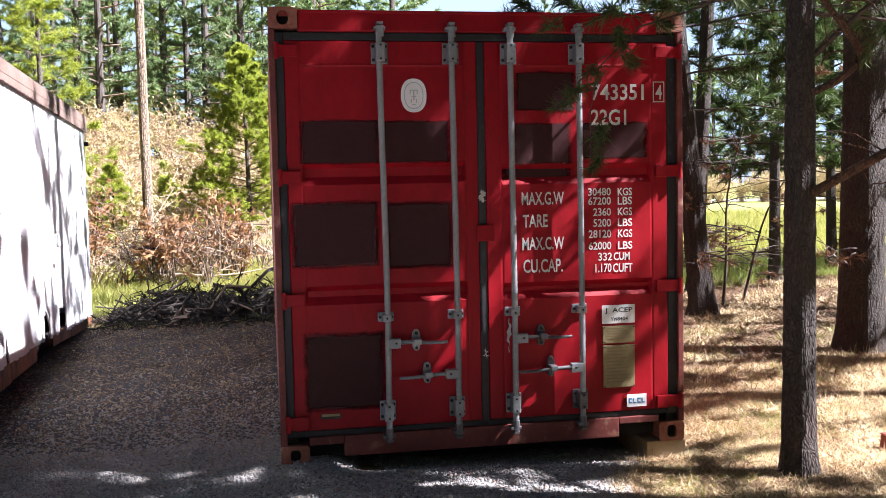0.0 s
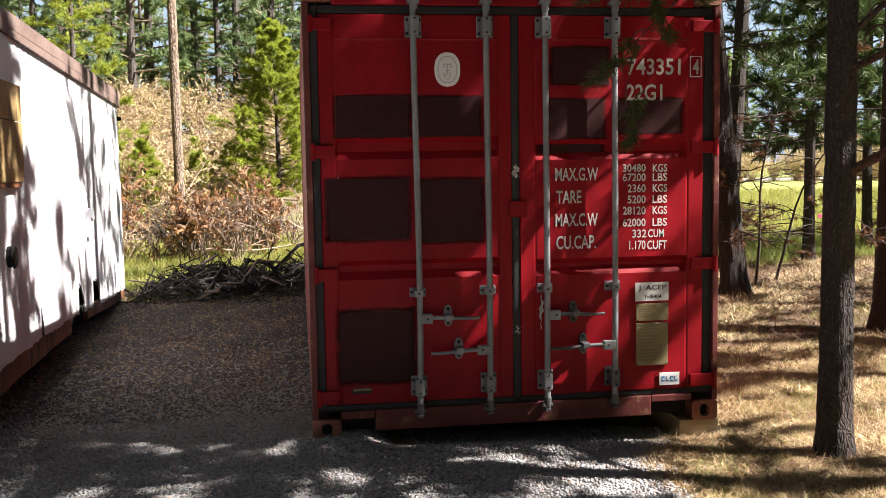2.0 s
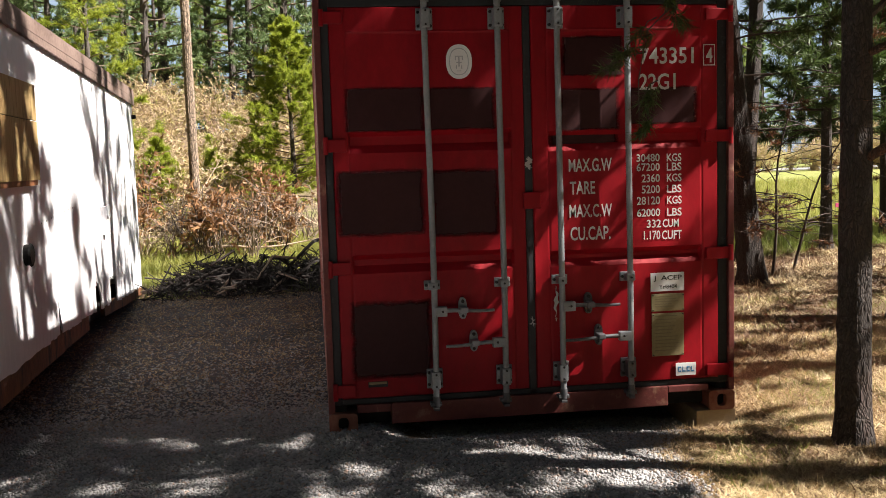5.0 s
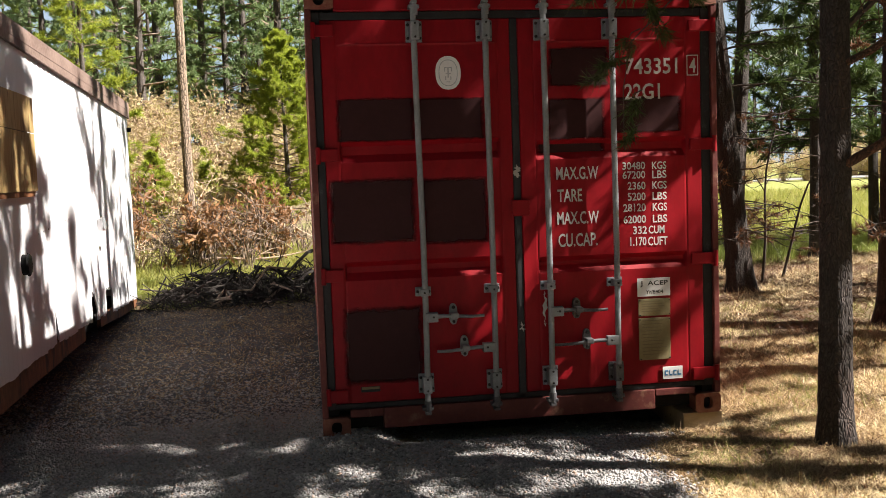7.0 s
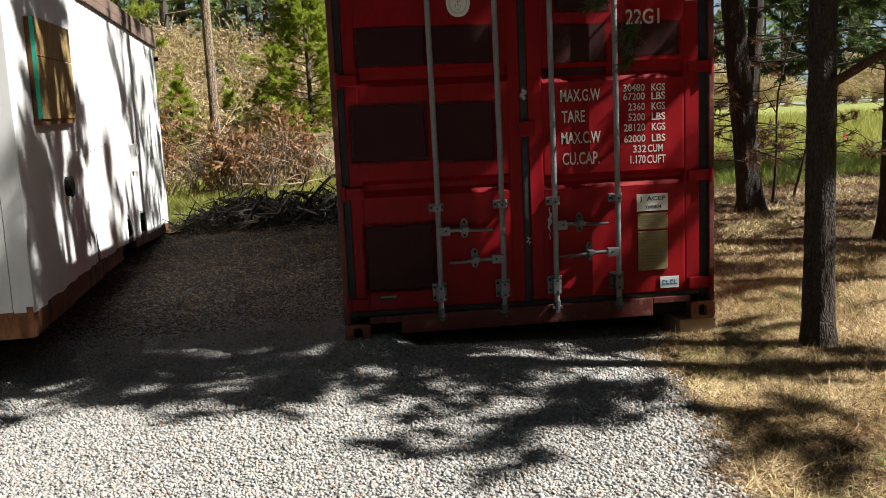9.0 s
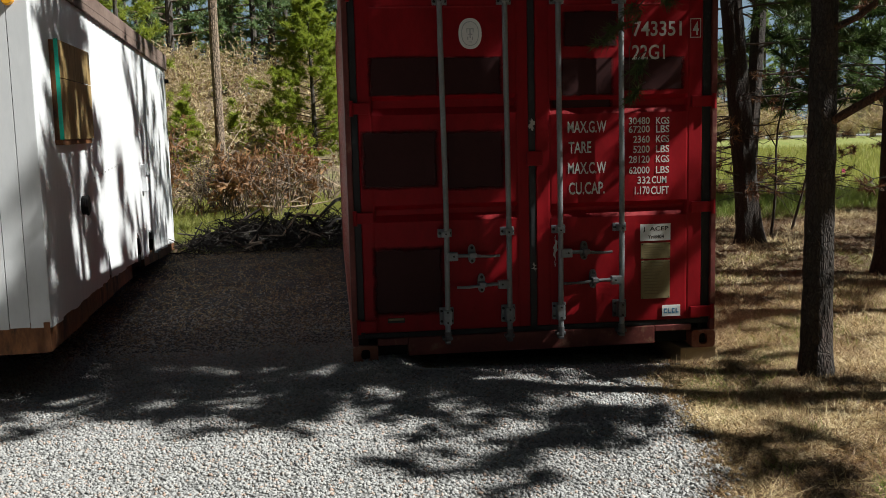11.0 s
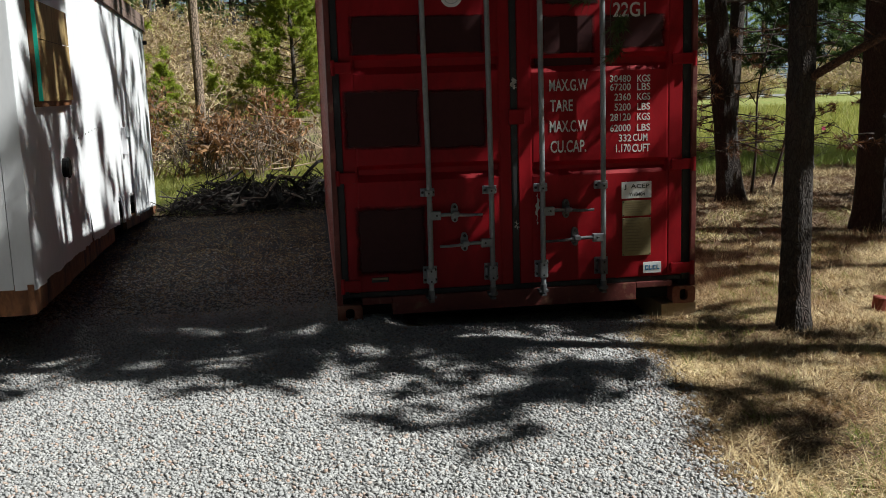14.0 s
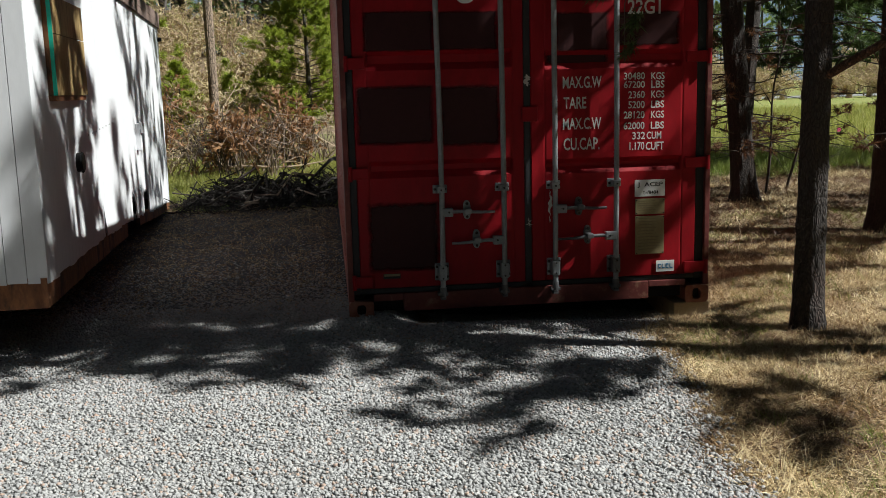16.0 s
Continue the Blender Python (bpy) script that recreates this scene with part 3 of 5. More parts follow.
def rough_patch(x0, x1, z0, z1, y, seed, wob=0.012):
    """A thin coat of paint with an uneven outline."""
    rng = random.Random(seed)
    ph, m, pts = rng.uniform(0, 6), 14, []
    corners = ((x0, z0), (x1, z0), (x1, z1), (x0, z1))
    for side in range(4):
        (ax, az), (bx, bz) = corners[side], corners[(side + 1) % 4]
        for k in range(m):
            f = 0.03 + 0.94 * k / (m - 1)
            w = wob * (0.7 * math.sin(0.5 * k + ph + 2 * side) + 0.4 * math.sin(1.7 * k + 2 * ph) + 0.3 * rng.uniform(-1, 1))
            pts.append((ax + (bx - ax) * f + (w if side % 2 else 0), az + (bz - az) * f + (0 if side % 2 else w)))
    bm = B()
    f = bm.faces.new([bm.verts.new((px, y, pz)) for px, pz in pts])
    f.normal_update()
    if f.normal.y > 0:
        f.normal_flip()
    return bm


for key, x0, x1, z0, z1 in (("a", 0.163, 0.60, 1.728, 1.955), ("a", 0.632, 1.005, 1.728, 1.95), ("a", 0.10, 0.585, 1.14, 1.497), ("a", 0.64, 1.01, 1.12, 1.49), ("a", 0.150, 0.60, 0.315, 0.75),
                            ("b", 1.416, 1.76, 2.02, 2.225), ("b", 1.40, 1.735, 1.71, 1.93), ("b", 1.80, 2.21, 1.735, 1.93)):
    part("paint_patch", rough_patch(x0 - 0.012, x1 + 0.012, z0 - 0.012, z1 + 0.012, 0.0170, int(x0 * 1000 + z0 * 77), 0.006), PATCH, leaf[key], "dark brown paint over old lettering")


part("paint_patch", rough_patch(1.33, 1.75, 1.606, 1.69, 0.0525, 77, 0.003), PATCH, leaf["b"], "dark brown paint in the recessed band")


# locking rods
def lock_plate(x, z0, z1, w, bolts, thick=0.012):
    bm = B()
    box(bm, x - w, x + w, 0.002, 0.018, z0, z1, 0.004)
    box(bm, x - 0.026, x + 0.026, -0.068, 0.002, z0 + 0.006, z1 - 0.006, 0.008)
    return bm


def bolts(name, pts, parent):
    for x, y, z, r in pts:
        part(name, cyl(B(), (x, y + 0.012, z), (x, y - 0.008, z), r, r * 0.8, 8), BOLT, parent)


ROD_Y = -0.045
for n, (x, bow) in enumerate(((0.616, 0.006), (1.025, 0.003), (1.366, 0.002), (1.776, 0.002))):
    g = Geo()
    zz = np.linspace(0.17, 2.46, 24)
    g.tube(np.stack([x + bow * np.sin((zz - 0.2) * 2.2), np.full_like(zz, ROD_Y), zz], 1), np.full(24, 0.0175), 14)
    rod = g.done("locking_rod", GALV, container, "galvanised steel locking rod", True)
    for z0, z1, w, bz in ((2.278, 2.398, 0.047, (2.30, 2.376)), (0.812, 0.866, 0.046, (0.839,)), (0.238, 0.352, 0.046, (0.262, 0.33))):
        b = part("bracket", lock_plate(x, z0, z1, w, bz), GALV if not (n == 3 and z0 < 0.3) else GALV_DARK, rod)
        bolts("bolt", [(x + s * (w - 0.012), -0.002, z, 0.010) for s in (-1, 1) for z in bz] + [(x, -0.07, z, 0.007) for z in bz], rod)
    for z, up in ((2.425, 1), (0.2, -1)):
        bm = B()
        cyl(bm, (x, ROD_Y, z), (x, ROD_Y, z + up * 0.06), 0.022)
        box(bm, x - 0.034, x + 0.030, -0.062, 0.0, z + up * 0.045 - 0.010, z + up * 0.045 + 0.010, 0.004)
        box(bm, x - 0.018, x + 0.016, -0.07, 0.0, z + up * 0.072 - 0.008, z + up * 0.072 + 0.008, 0.003)
        part("cam_lock", bm, GALV if up > 0 else GALV_DARK, rod)

# handles: from the rod's clevis along the bar, over a keeper
for rx, xe, z, hub, tilt, dull in ((0.616, 0.965, 0.694, 0.789, -0.006, False), (1.025, 0.681, 0.500, 0.849, -0.010, False),
                                   (1.366, 1.712, 0.688, 1.535, -0.004, True), (1.776, 1.386, 0.497, 1.595, -0.010, True)):
    s = 1 if xe > rx else -1
    bm = B()
    a, b = rx + s * 0.03, xe
    g = Geo()
    t = np.linspace(0, 1, 9)
    g.tube(np.stack([a + (b - a) * t, np.full(9, -0.06) + 0.01 * t, z + tilt * t + 0.004 * np.sin(t * 6)], 1), 0.0105 * (1.25 - 0.45 * t), 8)
    handle = g.done("door_handle", GALV_DARK if dull else GALV, container, "flat steel door handle", True)
    bm = B()
    box(bm, min(rx, rx + s * 0.075) , max(rx, rx + s * 0.075), -0.072, -0.03, z - 0.03, z + 0.026, 0.006)
    part("clevis", bm, GALV, handle)
    bm = B()
    me = oval(hub, z + 0.004, 0.024, 0.062, 20, 2.6)
    f = bm.faces.new([bm.verts.new((px, 0.016, pz)) for px, pz in me])
    e = bmesh.ops.extrude_face_region(bm, geom=[f])
    bmesh.ops.translate(bm, vec=(0, -0.024, 0), verts=[v for v in e["geom"] if isinstance(v, bmesh.types.BMVert)])
    box(bm, hub - 0.022, hub + 0.022, -0.078, -0.006, z - 0.014, z + 0.018, 0.006)
    bmesh.ops.recalc_face_normals(bm, faces=bm.faces)
    part("keeper", bm, GALV_DARK if dull else GALV, handle)
    bolts("bolt", [(hub, -0.01, z + 0.045, 0.012), (hub, -0.01, z - 0.04, 0.010), (rx + s * 0.048, -0.07, z, 0.008)], handle)

bm = B()
box(bm, 1.160, 1.265, -0.004, 0.014, 1.256, 1.352, 0.006)
part("centre_lug", bm, RED, leaf["b"])
for x0, x1, z0, z1, n in ((1.183, 1.216, 1.49, 1.548, 1), (1.196, 1.214, 0.575, 0.612, 2), (1.338, 1.352, 0.60, 0.79, 3), (1.385, 1.400, 0.462, 0.515, 4)):
    part("scraped_spot", rough_patch(x0, x1, z0, z1, 0.013 if n == 3 else 0.019, n, 0.012), WHITE_INK, leaf["b"], "torn white remnant")
bm = B()
box(bm, 0.231, 0.343, 0.008, 0.016, 0.262, 0.294, 0.003)
slot = part("data_slot", bm, RUBBER, leaf["a"])
bm = B()
box(bm, 0.236, 0.338, 0.005, 0.0075, 0.279, 0.293)
part("data_strip", bm, BRASS, leaf["a"], "yellowed strip")

# oval sticker: plain rings and bars
bm = B()
bm.faces.new([bm.verts.new((x, 0.0135, z)) for x, z in oval(0.809, 2.102, 0.074, 0.096, 40, 2.3)])
sticker = part("sticker", bm, STICKER, container, "oval white class sticker")
bm = B()
ro, ri = oval(0.809, 2.102, 0.056, 0.076, 40, 2.3), oval(0.809, 2.102, 0.051, 0.071, 40, 2.3)
vo, vi = [bm.verts.new((x, 0.0125, z)) for x, z in ro], [bm.verts.new((x, 0.0125, z)) for x, z in ri]
for k in range(40):
    bm.faces.new((vo[k], vo[(k + 1) % 40], vi[(k + 1) % 40], vi[k]))
for dx, dz, w, h in ((0, 0, 0.008, 0.055), (-0.02, 0.02, 0.006, 0.025), (0.02, 0.02, 0.006, 0.025), (0, 0.03, 0.034, 0.005), (0, -0.005, 0.03, 0.005), (-0.015, -0.03, 0.006, 0.022), (0.015, -0.03, 0.006, 0.022), (0, -0.052, 0.022, 0.004)):
    box(bm, 0.809 + dx - w / 2, 0.809 + dx + w / 2, 0.0122, 0.0130, 2.102 + dz - h / 2, 2.102 + dz + h / 2)
part("sticker_print", bm, STICKER_GREY, sticker)


def lettering(text, x0, x1, z0, z1, y, material, parent, name="letter"):
    """Words in the built-in font, fitted to their field."""
    cu = bpy.data.curves.new("words", "FONT")
    cu.body = text
    cu.size = 0.1
    cu.resolution_u = 3
    cu.offset = 0.0016
    tmp = bpy.data.objects.new("words", cu)
    scene.collection.objects.link(tmp)
    bpy.context.view_layer.update()
    me = bpy.data.meshes.new_from_object(tmp.evaluated_get(bpy.context.evaluated_depsgraph_get()))
    bpy.data.objects.remove(tmp)
    co = np.empty(len(me.vertices) * 3)
    me.vertices.foreach_get("co", co)
    co = co.reshape(-1, 3)
    lo, hi = co.min(0), co.max(0)
    u = (co - lo) / np.maximum(hi - lo, 1e-6)
    out = np.stack([x0 + u[:, 0] * (x1 - x0), np.full(len(co), y), z0 + u[:, 1] * (z1 - z0)], 1)
    # one mesh a letter: faces that share corners belong together
    root = list(range(len(co)))

    def find(i):
        while root[i] != i:
            root[i] = root[root[i]]
            i = root[i]
        return i

    polys = [tuple(p.vertices) for p in me.polygons]
    for p in polys:
        for i in p[1:]:
            root[find(i)] = find(p[0])
    letters = collections.defaultdict(list)
    for p in polys:
        letters[find(p[0])].append(p)
    bpy.data.meshes.remove(me)
    for faces in letters.values():
        used = sorted({i for p in faces for i in p})
        back = {i: k for k, i in enumerate(used)}
        np_part(name, out[used], [tuple(back[i] for i in p) for p in faces], material, parent, "letter of the stencilled " + text)


bpy.context.view_layer.update()
for text, x0, x1, z0, z1 in (("743351", 1.871, 2.197, 2.070, 2.165), ("4", 2.272, 2.312, 2.074, 2.160), ("22G1", 1.866, 2.086, 1.922, 2.016),
                             ("MAX.G.W", 1.436, 1.694, 1.460, 1.536), ("TARE", 1.441, 1.592, 1.329, 1.404), ("MAX.C.W", 1.436, 1.692, 1.194, 1.270), ("CU.CAP.", 1.440, 1.681, 1.060, 1.140),
                             ("30480", 1.844, 1.985, 1.506, 1.552), ("67200", 1.844, 1.985, 1.451, 1.498), ("2360", 1.874, 1.985, 1.385, 1.433), ("5200", 1.874, 1.985, 1.320, 1.368),
                             ("28120", 1.844, 1.985, 1.254, 1.302), ("62000", 1.844, 1.985, 1.184, 1.231), ("332", 1.903, 1.990, 1.117, 1.165), ("CUM", 2.000, 2.100, 1.117, 1.165),
                             ("1.170", 1.884, 1.985, 1.047, 1.100), ("CUFT", 1.995, 2.118, 1.045, 1.098),
                             ("KGS", 2.028, 2.118, 1.504, 1.550), ("LBS", 2.028, 2.118, 1.449, 1.497), ("KGS", 2.028, 2.118, 1.385, 1.432), ("LBS", 2.028, 2.118, 1.320, 1.367), ("KGS", 2.028, 2.118, 1.254, 1.301), ("LBS", 2.028, 2.118, 1.183, 1.230)):
    lettering(text, x0, x1, z0, z1, 0.0166, WHITE_INK, leaf["b"])
bm = B()
for a, b, c, d in ((2.255, 2.327, 2.174, 2.179), (2.255, 2.327, 2.057, 2.062), (2.255, 2.260, 2.062, 2.174), (2.322, 2.327, 2.062, 2.174)):
    box(bm, a, b, 0.0160, 0.0172, c, d)
part("digit_frame", bm, WHITE_INK, leaf["b"])

bm = B()
box(bm, 1.921, 2.127, 0.010, 0.014, 0.737, 0.848)
acep = part("label", bm, STICKER, container, "white inspection label with black letters")
bpy.context.view_layer.update()
lettering("J  ACEP", 1.938, 2.112, 0.795, 0.832, 0.0085, INK, acep)
lettering("Yr/8404", 1.972, 2.082, 0.752, 0.776, 0.0085, INK, acep)


def plate(x0, x1, z0, z1, lines):
    bm = B()
    box(bm, x0, x1, 0.008, 0.0145, z0, z1, 0.003)
    p = part("data_plate", bm, BRASS, container, "tarnished metal data plate with small unreadable print")
    bm = B()
    rng = random.Random(int(z0 * 1000))
    for k in range(lines):
        z = z1 - 0.016 - (z1 - z0 - 0.03) * k / lines
        box(bm, x0 + 0.02, x1 - 0.02 - rng.uniform(0, 0.07), 0.0068, 0.0078, z - 0.0025, z + 0.0025)
    part("print", bm, PLATE_PRINT, p)
    bolts("rivet", [(x, 0.006, z, 0.004) for x in (x0 + 0.008, x1 - 0.008) for z in (z0 + 0.008, z1 - 0.008)], p)


plate(1.924, 2.126, 0.617, 0.722, 5)
plate(1.925, 2.124, 0.347, 0.605, 11)
bm = B()
box(bm, 2.073, 2.198, 0.010, 0.014, 0.222, 0.298)
mark = part("label", bm, STICKER, container, "small white label with a blue mark")
bm = B()
for k in range(4):
    x = 2.085 + k * 0.027
    box(bm, x, x + 0.020, 0.0085, 0.0095, 0.244, 0.252)
    box(bm, x, x + 0.006 if k % 2 else x + 0.020, 0.0085, 0.0095, 0.268, 0.276)
    box(bm, x, x + 0.006, 0.0085, 0.0095, 0.2525, 0.2675)
part("mark", bm, BLUE_INK, mark)

# sides, roof, front wall and floor
def corrugated(y0, y1, pitch, depth):
    """Outline of a trapezoid corrugation: (along, inward)."""
    pts, y = [], y0
    while y < y1 - 1e-6:
        for f, d in ((0, 0), (0.26, 0), (0.5, depth), (0.76, depth)):
            if y + f * pitch < y1:
                pts.append((y + f * pitch, d))
        y += pitch
    return pts + [(y1, 0.0)]


prof = corrugated(0.155, CL - 0.16, 0.278, 0.036)
for x, s in ((0.006, 1), (CW - 0.006, -1)):
    V = [(x + s * d, y, z) for y, d in prof for z in (0.155, 2.52)] + [(x + s * 0.05, y, z) for y, d in prof for z in (0.155, 2.52)]
    n, m = len(prof), 2 * len(prof)
    F = [(2 * i, 2 * i + 2, 2 * i + 3, 2 * i + 1) for i in range(n - 1)] + [(m + 2 * i, m + 2 * i + 1, m + 2 * i + 3, m + 2 * i + 2) for i in range(n - 1)]
    np_part("side_wall", V, F, RED_SIDE, container, "corrugated red side wall")
    bm = B()
    xa, xb = (0.002, 0.062) if s > 0 else (CW - 0.062, CW - 0.002)
    box(bm, xa, xb, 0.18, CL - 0.18, 2.515, 2.575, 0.005)
    part("top_rail", bm, RED_SIDE, container)
    bm = B()
    box(bm, xa, xb, 0.18, CL - 0.18, 0.03, 0.16, 0.005)
    part("bottom_rail", bm, RED_SIDE, container)
bm = B()
box(bm, 0.06, CW - 0.06, 0.02, CL - 0.02, 2.545, 2.568)
part("roof_panel", bm, RED_SIDE, container)
bm = B()
box(bm, 0.03, CW - 0.03, CL - 0.06, CL - 0.02, 0.03, 2.57)
part("end_wall", bm, RED_SIDE, container)
bm = B()
box(bm, 0.065, CW - 0.065, 0.15, CL - 0.07, 0.10, 0.155)
for k in range(14):
    box(bm, 0.065, CW - 0.065, 0.55 + k * 0.38, 0.60 + k * 0.38, 0.035, 0.10)
part("underframe", bm, VOID_SHADE, container, "floor and cross members, near-black for the shade beneath")

# The front end carries the casting; the length behind is added to block light.
bm = B()
box(bm, 2.20, 2.45, 0.01, 1.4, float(gz(2.3, 0.1)) - 0.03, 0.0, 0.008)
tagged(part("timber_block", bm, TIMBER, None), "weathered timber block under the corner casting, lengthened to block light", "timber block")


# ---- trailer ----
TR0, TR1 = Vector((-1.782, -0.29, 0)), Vector((-2.255, 7.12, 0))
along = (TR1 - TR0).normalized()
inward = Vector((-along.y, along.x, 0))
TLEN = (TR1 - TR0).length
trailer = thing("trailer", tuple(TR0 + along * TLEN / 2 + inward * 1.2), "white grooved-siding trailer with a boarded window and rotting brown sill", "trailer")


def on_side(s, d, z):
    """A point s along the long side, d out from it."""
    p = TR0 + along * s - inward * d
    return (p.x, p.y, z)


def slab(points_out, thick_dir, thick):
    """A thick polygon."""
    bm = B()
    f = bm.faces.new([bm.verts.new(p) for p in points_out])
    g = bmesh.ops.extrude_face_region(bm, geom=[f])
    bmesh.ops.translate(bm, vec=thick_dir * thick, verts=[v for v in g["geom"] if isinstance(v, bmesh.types.BMVert)])
    bmesh.ops.recalc_face_normals(bm, faces=bm.faces)
    return bm


def sill_z(s):
    """Lower edge of the siding along the side."""
    return float(np.interp(s, [0, 1.25, 3.13, 4.2, 5.2, 7.43], [0.40, 0.37, 0.32, 0.265, 0.19, 0.07]))


def eave_z(s):
    return 2.46 - 0.11 * s / TLEN


rng = random.Random(4)
BW = 0.112
n_side = int(TLEN / BW)
BWS = TLEN / n_side
V = [on_side(s, d, z) for d in (-0.0145, -0.045) for s, z in ((0.02, sill_z(0) + 0.27), (TLEN, sill_z(TLEN) + 0.27), (TLEN, 2.35), (0.02, 2.45))]
wall_side = np_part("wall_side", V, [(0, 1, 2, 3), (7, 6, 5, 4), (0, 4, 5, 1), (2, 6, 7, 3)], SIDING, trailer, "long side wall of grooved white siding")
wob = 0.0
for k in range(n_side):
    s0, s1 = k * BWS + 0.0008, (k + 1) * BWS - 0.0008
    wob = 0.6 * wob + rng.uniform(-0.012, 0.012)
    za, zb = sill_z(s0) + wob, sill_z(s1) + wob + rng.uniform(-0.008, 0.008)
    if 2.05 < s0 < 2.16:
        za, zb = za + 0.26, zb + 0.02      # torn strip
    pts = [on_side(s0, 0, za), on_side(s1, 0, zb)]
    if 3.72 < s0 < 4.12:
        pts = [on_side(s0, 0, za + 0.25 * math.sin((s0 - 3.62) / 0.6 * math.pi)), on_side((s0 + s1) / 2, 0, za + 0.27 * math.sin(((s0 + s1) / 2 - 3.62) / 0.6 * math.pi)), on_side(s1, 0, zb + 0.25 * math.sin((s1 - 3.62) / 0.6 * math.pi))]
    elif 4.72 < s0 < 5.12:
        pts = [on_side(s0, 0, za + 0.24), on_side((s0 + s1) / 2, 0, za + 0.265), on_side(s1, 0, zb + 0.25)]
    part("siding_board", slab(pts + [on_side(s1, 0, eave_z(s1)), on_side(s0, 0, eave_z(s0))], inward, 0.014), SIDING, wall_side)
# a near-black panel stands for the darkness inside the torn holes
part("torn_backing", slab([on_side(3.4, -0.20, sill_z(3.5) - 0.02), on_side(5.5, -0.20, sill_z(5.35) - 0.02), on_side(5.5, -0.20, sill_z(5.35) + 0.35), on_side(3.4, -0.20, sill_z(3.5) + 0.35)], inward, 0.01), VOID_SHADE, trailer, "black panel for the darkness behind torn siding")
ENDW = 2.44


def on_end(s, d, z):
    """A point s in from the near corner along the end wall, d out from it."""
    p = TR0 + inward * s - along * d
    return (p.x, p.y, z)


wall_end = np_part("wall_end", [on_end(0.02, -0.0125, 0.42), on_end(ENDW, -0.0125, 0.42), on_end(ENDW, -0.0125, 2.45), on_end(0.02, -0.0125, 2.45)], [(0, 1, 2, 3)], SIDING, trailer, "end wall of grooved white siding")
n_end = int(ENDW / BW)
for k in range(n_end):
    s0, s1 = k * ENDW / n_end + 0.0025, (k + 1) * ENDW / n_end - 0.0025
    z = 0.40 + rng.uniform(-0.004, 0.004)
    part("siding_board", slab([on_end(s0, 0.002, z), on_end(s1, 0.002, z), on_end(s1, 0.002, 2.46), on_end(s0, 0.002, 2.46)], along, 0.014), SIDING, wall_end)
# other walls and roof
np_part("back_wall", [on_side(0, -ENDW, 0.3), on_side(TLEN, -ENDW, 0.1), on_side(TLEN, -ENDW, 2.4), on_side(0, -ENDW, 2.45), on_side(TLEN, -0.002, 0.1), on_side(TLEN, -0.002, 2.4)], [(0, 1, 2, 3), (1, 4, 5, 2)], SIDING, trailer)
V = [on_side(s, d, z + (0.0 if d > -1 else 0.0)) for z in (2.50, 2.57) for s, d in ((-0.04, 0.03), (TLEN + 0.03, 0.03), (TLEN + 0.03, -ENDW - 0.03), (-0.04, -ENDW - 0.03))]
V = [(x, y, z - 0.10 * (k % 4 in (1, 2)) * 0.6) for k, (x, y, z) in enumerate(V)]
np_part("roof", V, [(0, 1, 2, 3), (7, 6, 5, 4), (0, 4, 5, 1), (1, 5, 6, 2), (2, 6, 7, 3), (3, 7, 4, 0)], FASCIA, trailer)
for a, b, f in ((-0.03, TLEN + 0.02, on_side), (-0.03, ENDW, on_end)):
    d = inward if f is on_side else along
    lo = (lambda s: eave_z(s) - 0.01) if f is on_side else (lambda s: 2.45)
    steps = [a + (b - a) * k / 90 for k in range(91)]
    pts = [f(s, 0.028, lo(s) + (0.012 if k % 2 else 0.0)) for k, s in enumerate(steps)]
    hi = (lambda s: 2.60 - 0.06 * s / TLEN) if f is on_side else (lambda s: 2.60)
    pts += [f(b, 0.028, hi(b)), f(a, 0.028, hi(a))]
    part("fascia", slab(pts, d, 0.024), FASCIA, trailer, "weathered brown fascia with a notched lower edge")
# sill timbers, and an underframe painted near-black for the shade under it
for a, b, deep in ((-0.012, 1.15, 0.15), (1.153, 2.3, 0.14), (2.303, 3.42, 0.13), (4.3, 5.6, 0.10), (5.603, TLEN, 0.11)):
    part("sill_board", slab([on_side(a, -0.006, sill_z(a) - deep), on_side(b, -0.006, sill_z(b) - deep), on_side(b, -0.006, sill_z(b) + 0.03), on_side(a, -0.006, sill_z(a) + 0.03)], inward, 0.035), TRIMWOOD, trailer, "rotting stained sill board")
part("sill_board", slab([on_end(0.03, -0.004, 0.245), on_end(ENDW, -0.004, 0.245), on_end(ENDW, -0.004, 0.43), on_end(0.03, -0.004, 0.43)], along, 0.035), TRIMWOOD, trailer, "rotting stained sill board")
V = [on_side(s, d, z) for s, z0 in ((0.3, 0.26), (TLEN - 0.1, 0.03)) for d in (-0.12, -ENDW + 0.1) for z in (z0, z0 + 0.09)]
np_part("underframe", V, [(0, 2, 3, 1), (4, 5, 7, 6), (0, 1, 5, 4), (2, 6, 7, 3), (0, 4, 6, 2), (1, 3, 7, 5)], VOID_SHADE, trailer)
for s in (3.3, 4.2):
    bm = B()
    c = TR0 + along * s + inward * 0.25
    g0 = float(gz(c.x, c.y))
    cyl(bm, tuple(Vector((c.x, c.y, g0 + 0.30)) - inward * 0.0), tuple(Vector((c.x, c.y, g0 + 0.30)) + inward * 0.2), 0.30, n=28)
    w = part("wheel", bm, RUBBER, trailer, "black trailer wheel in shadow")

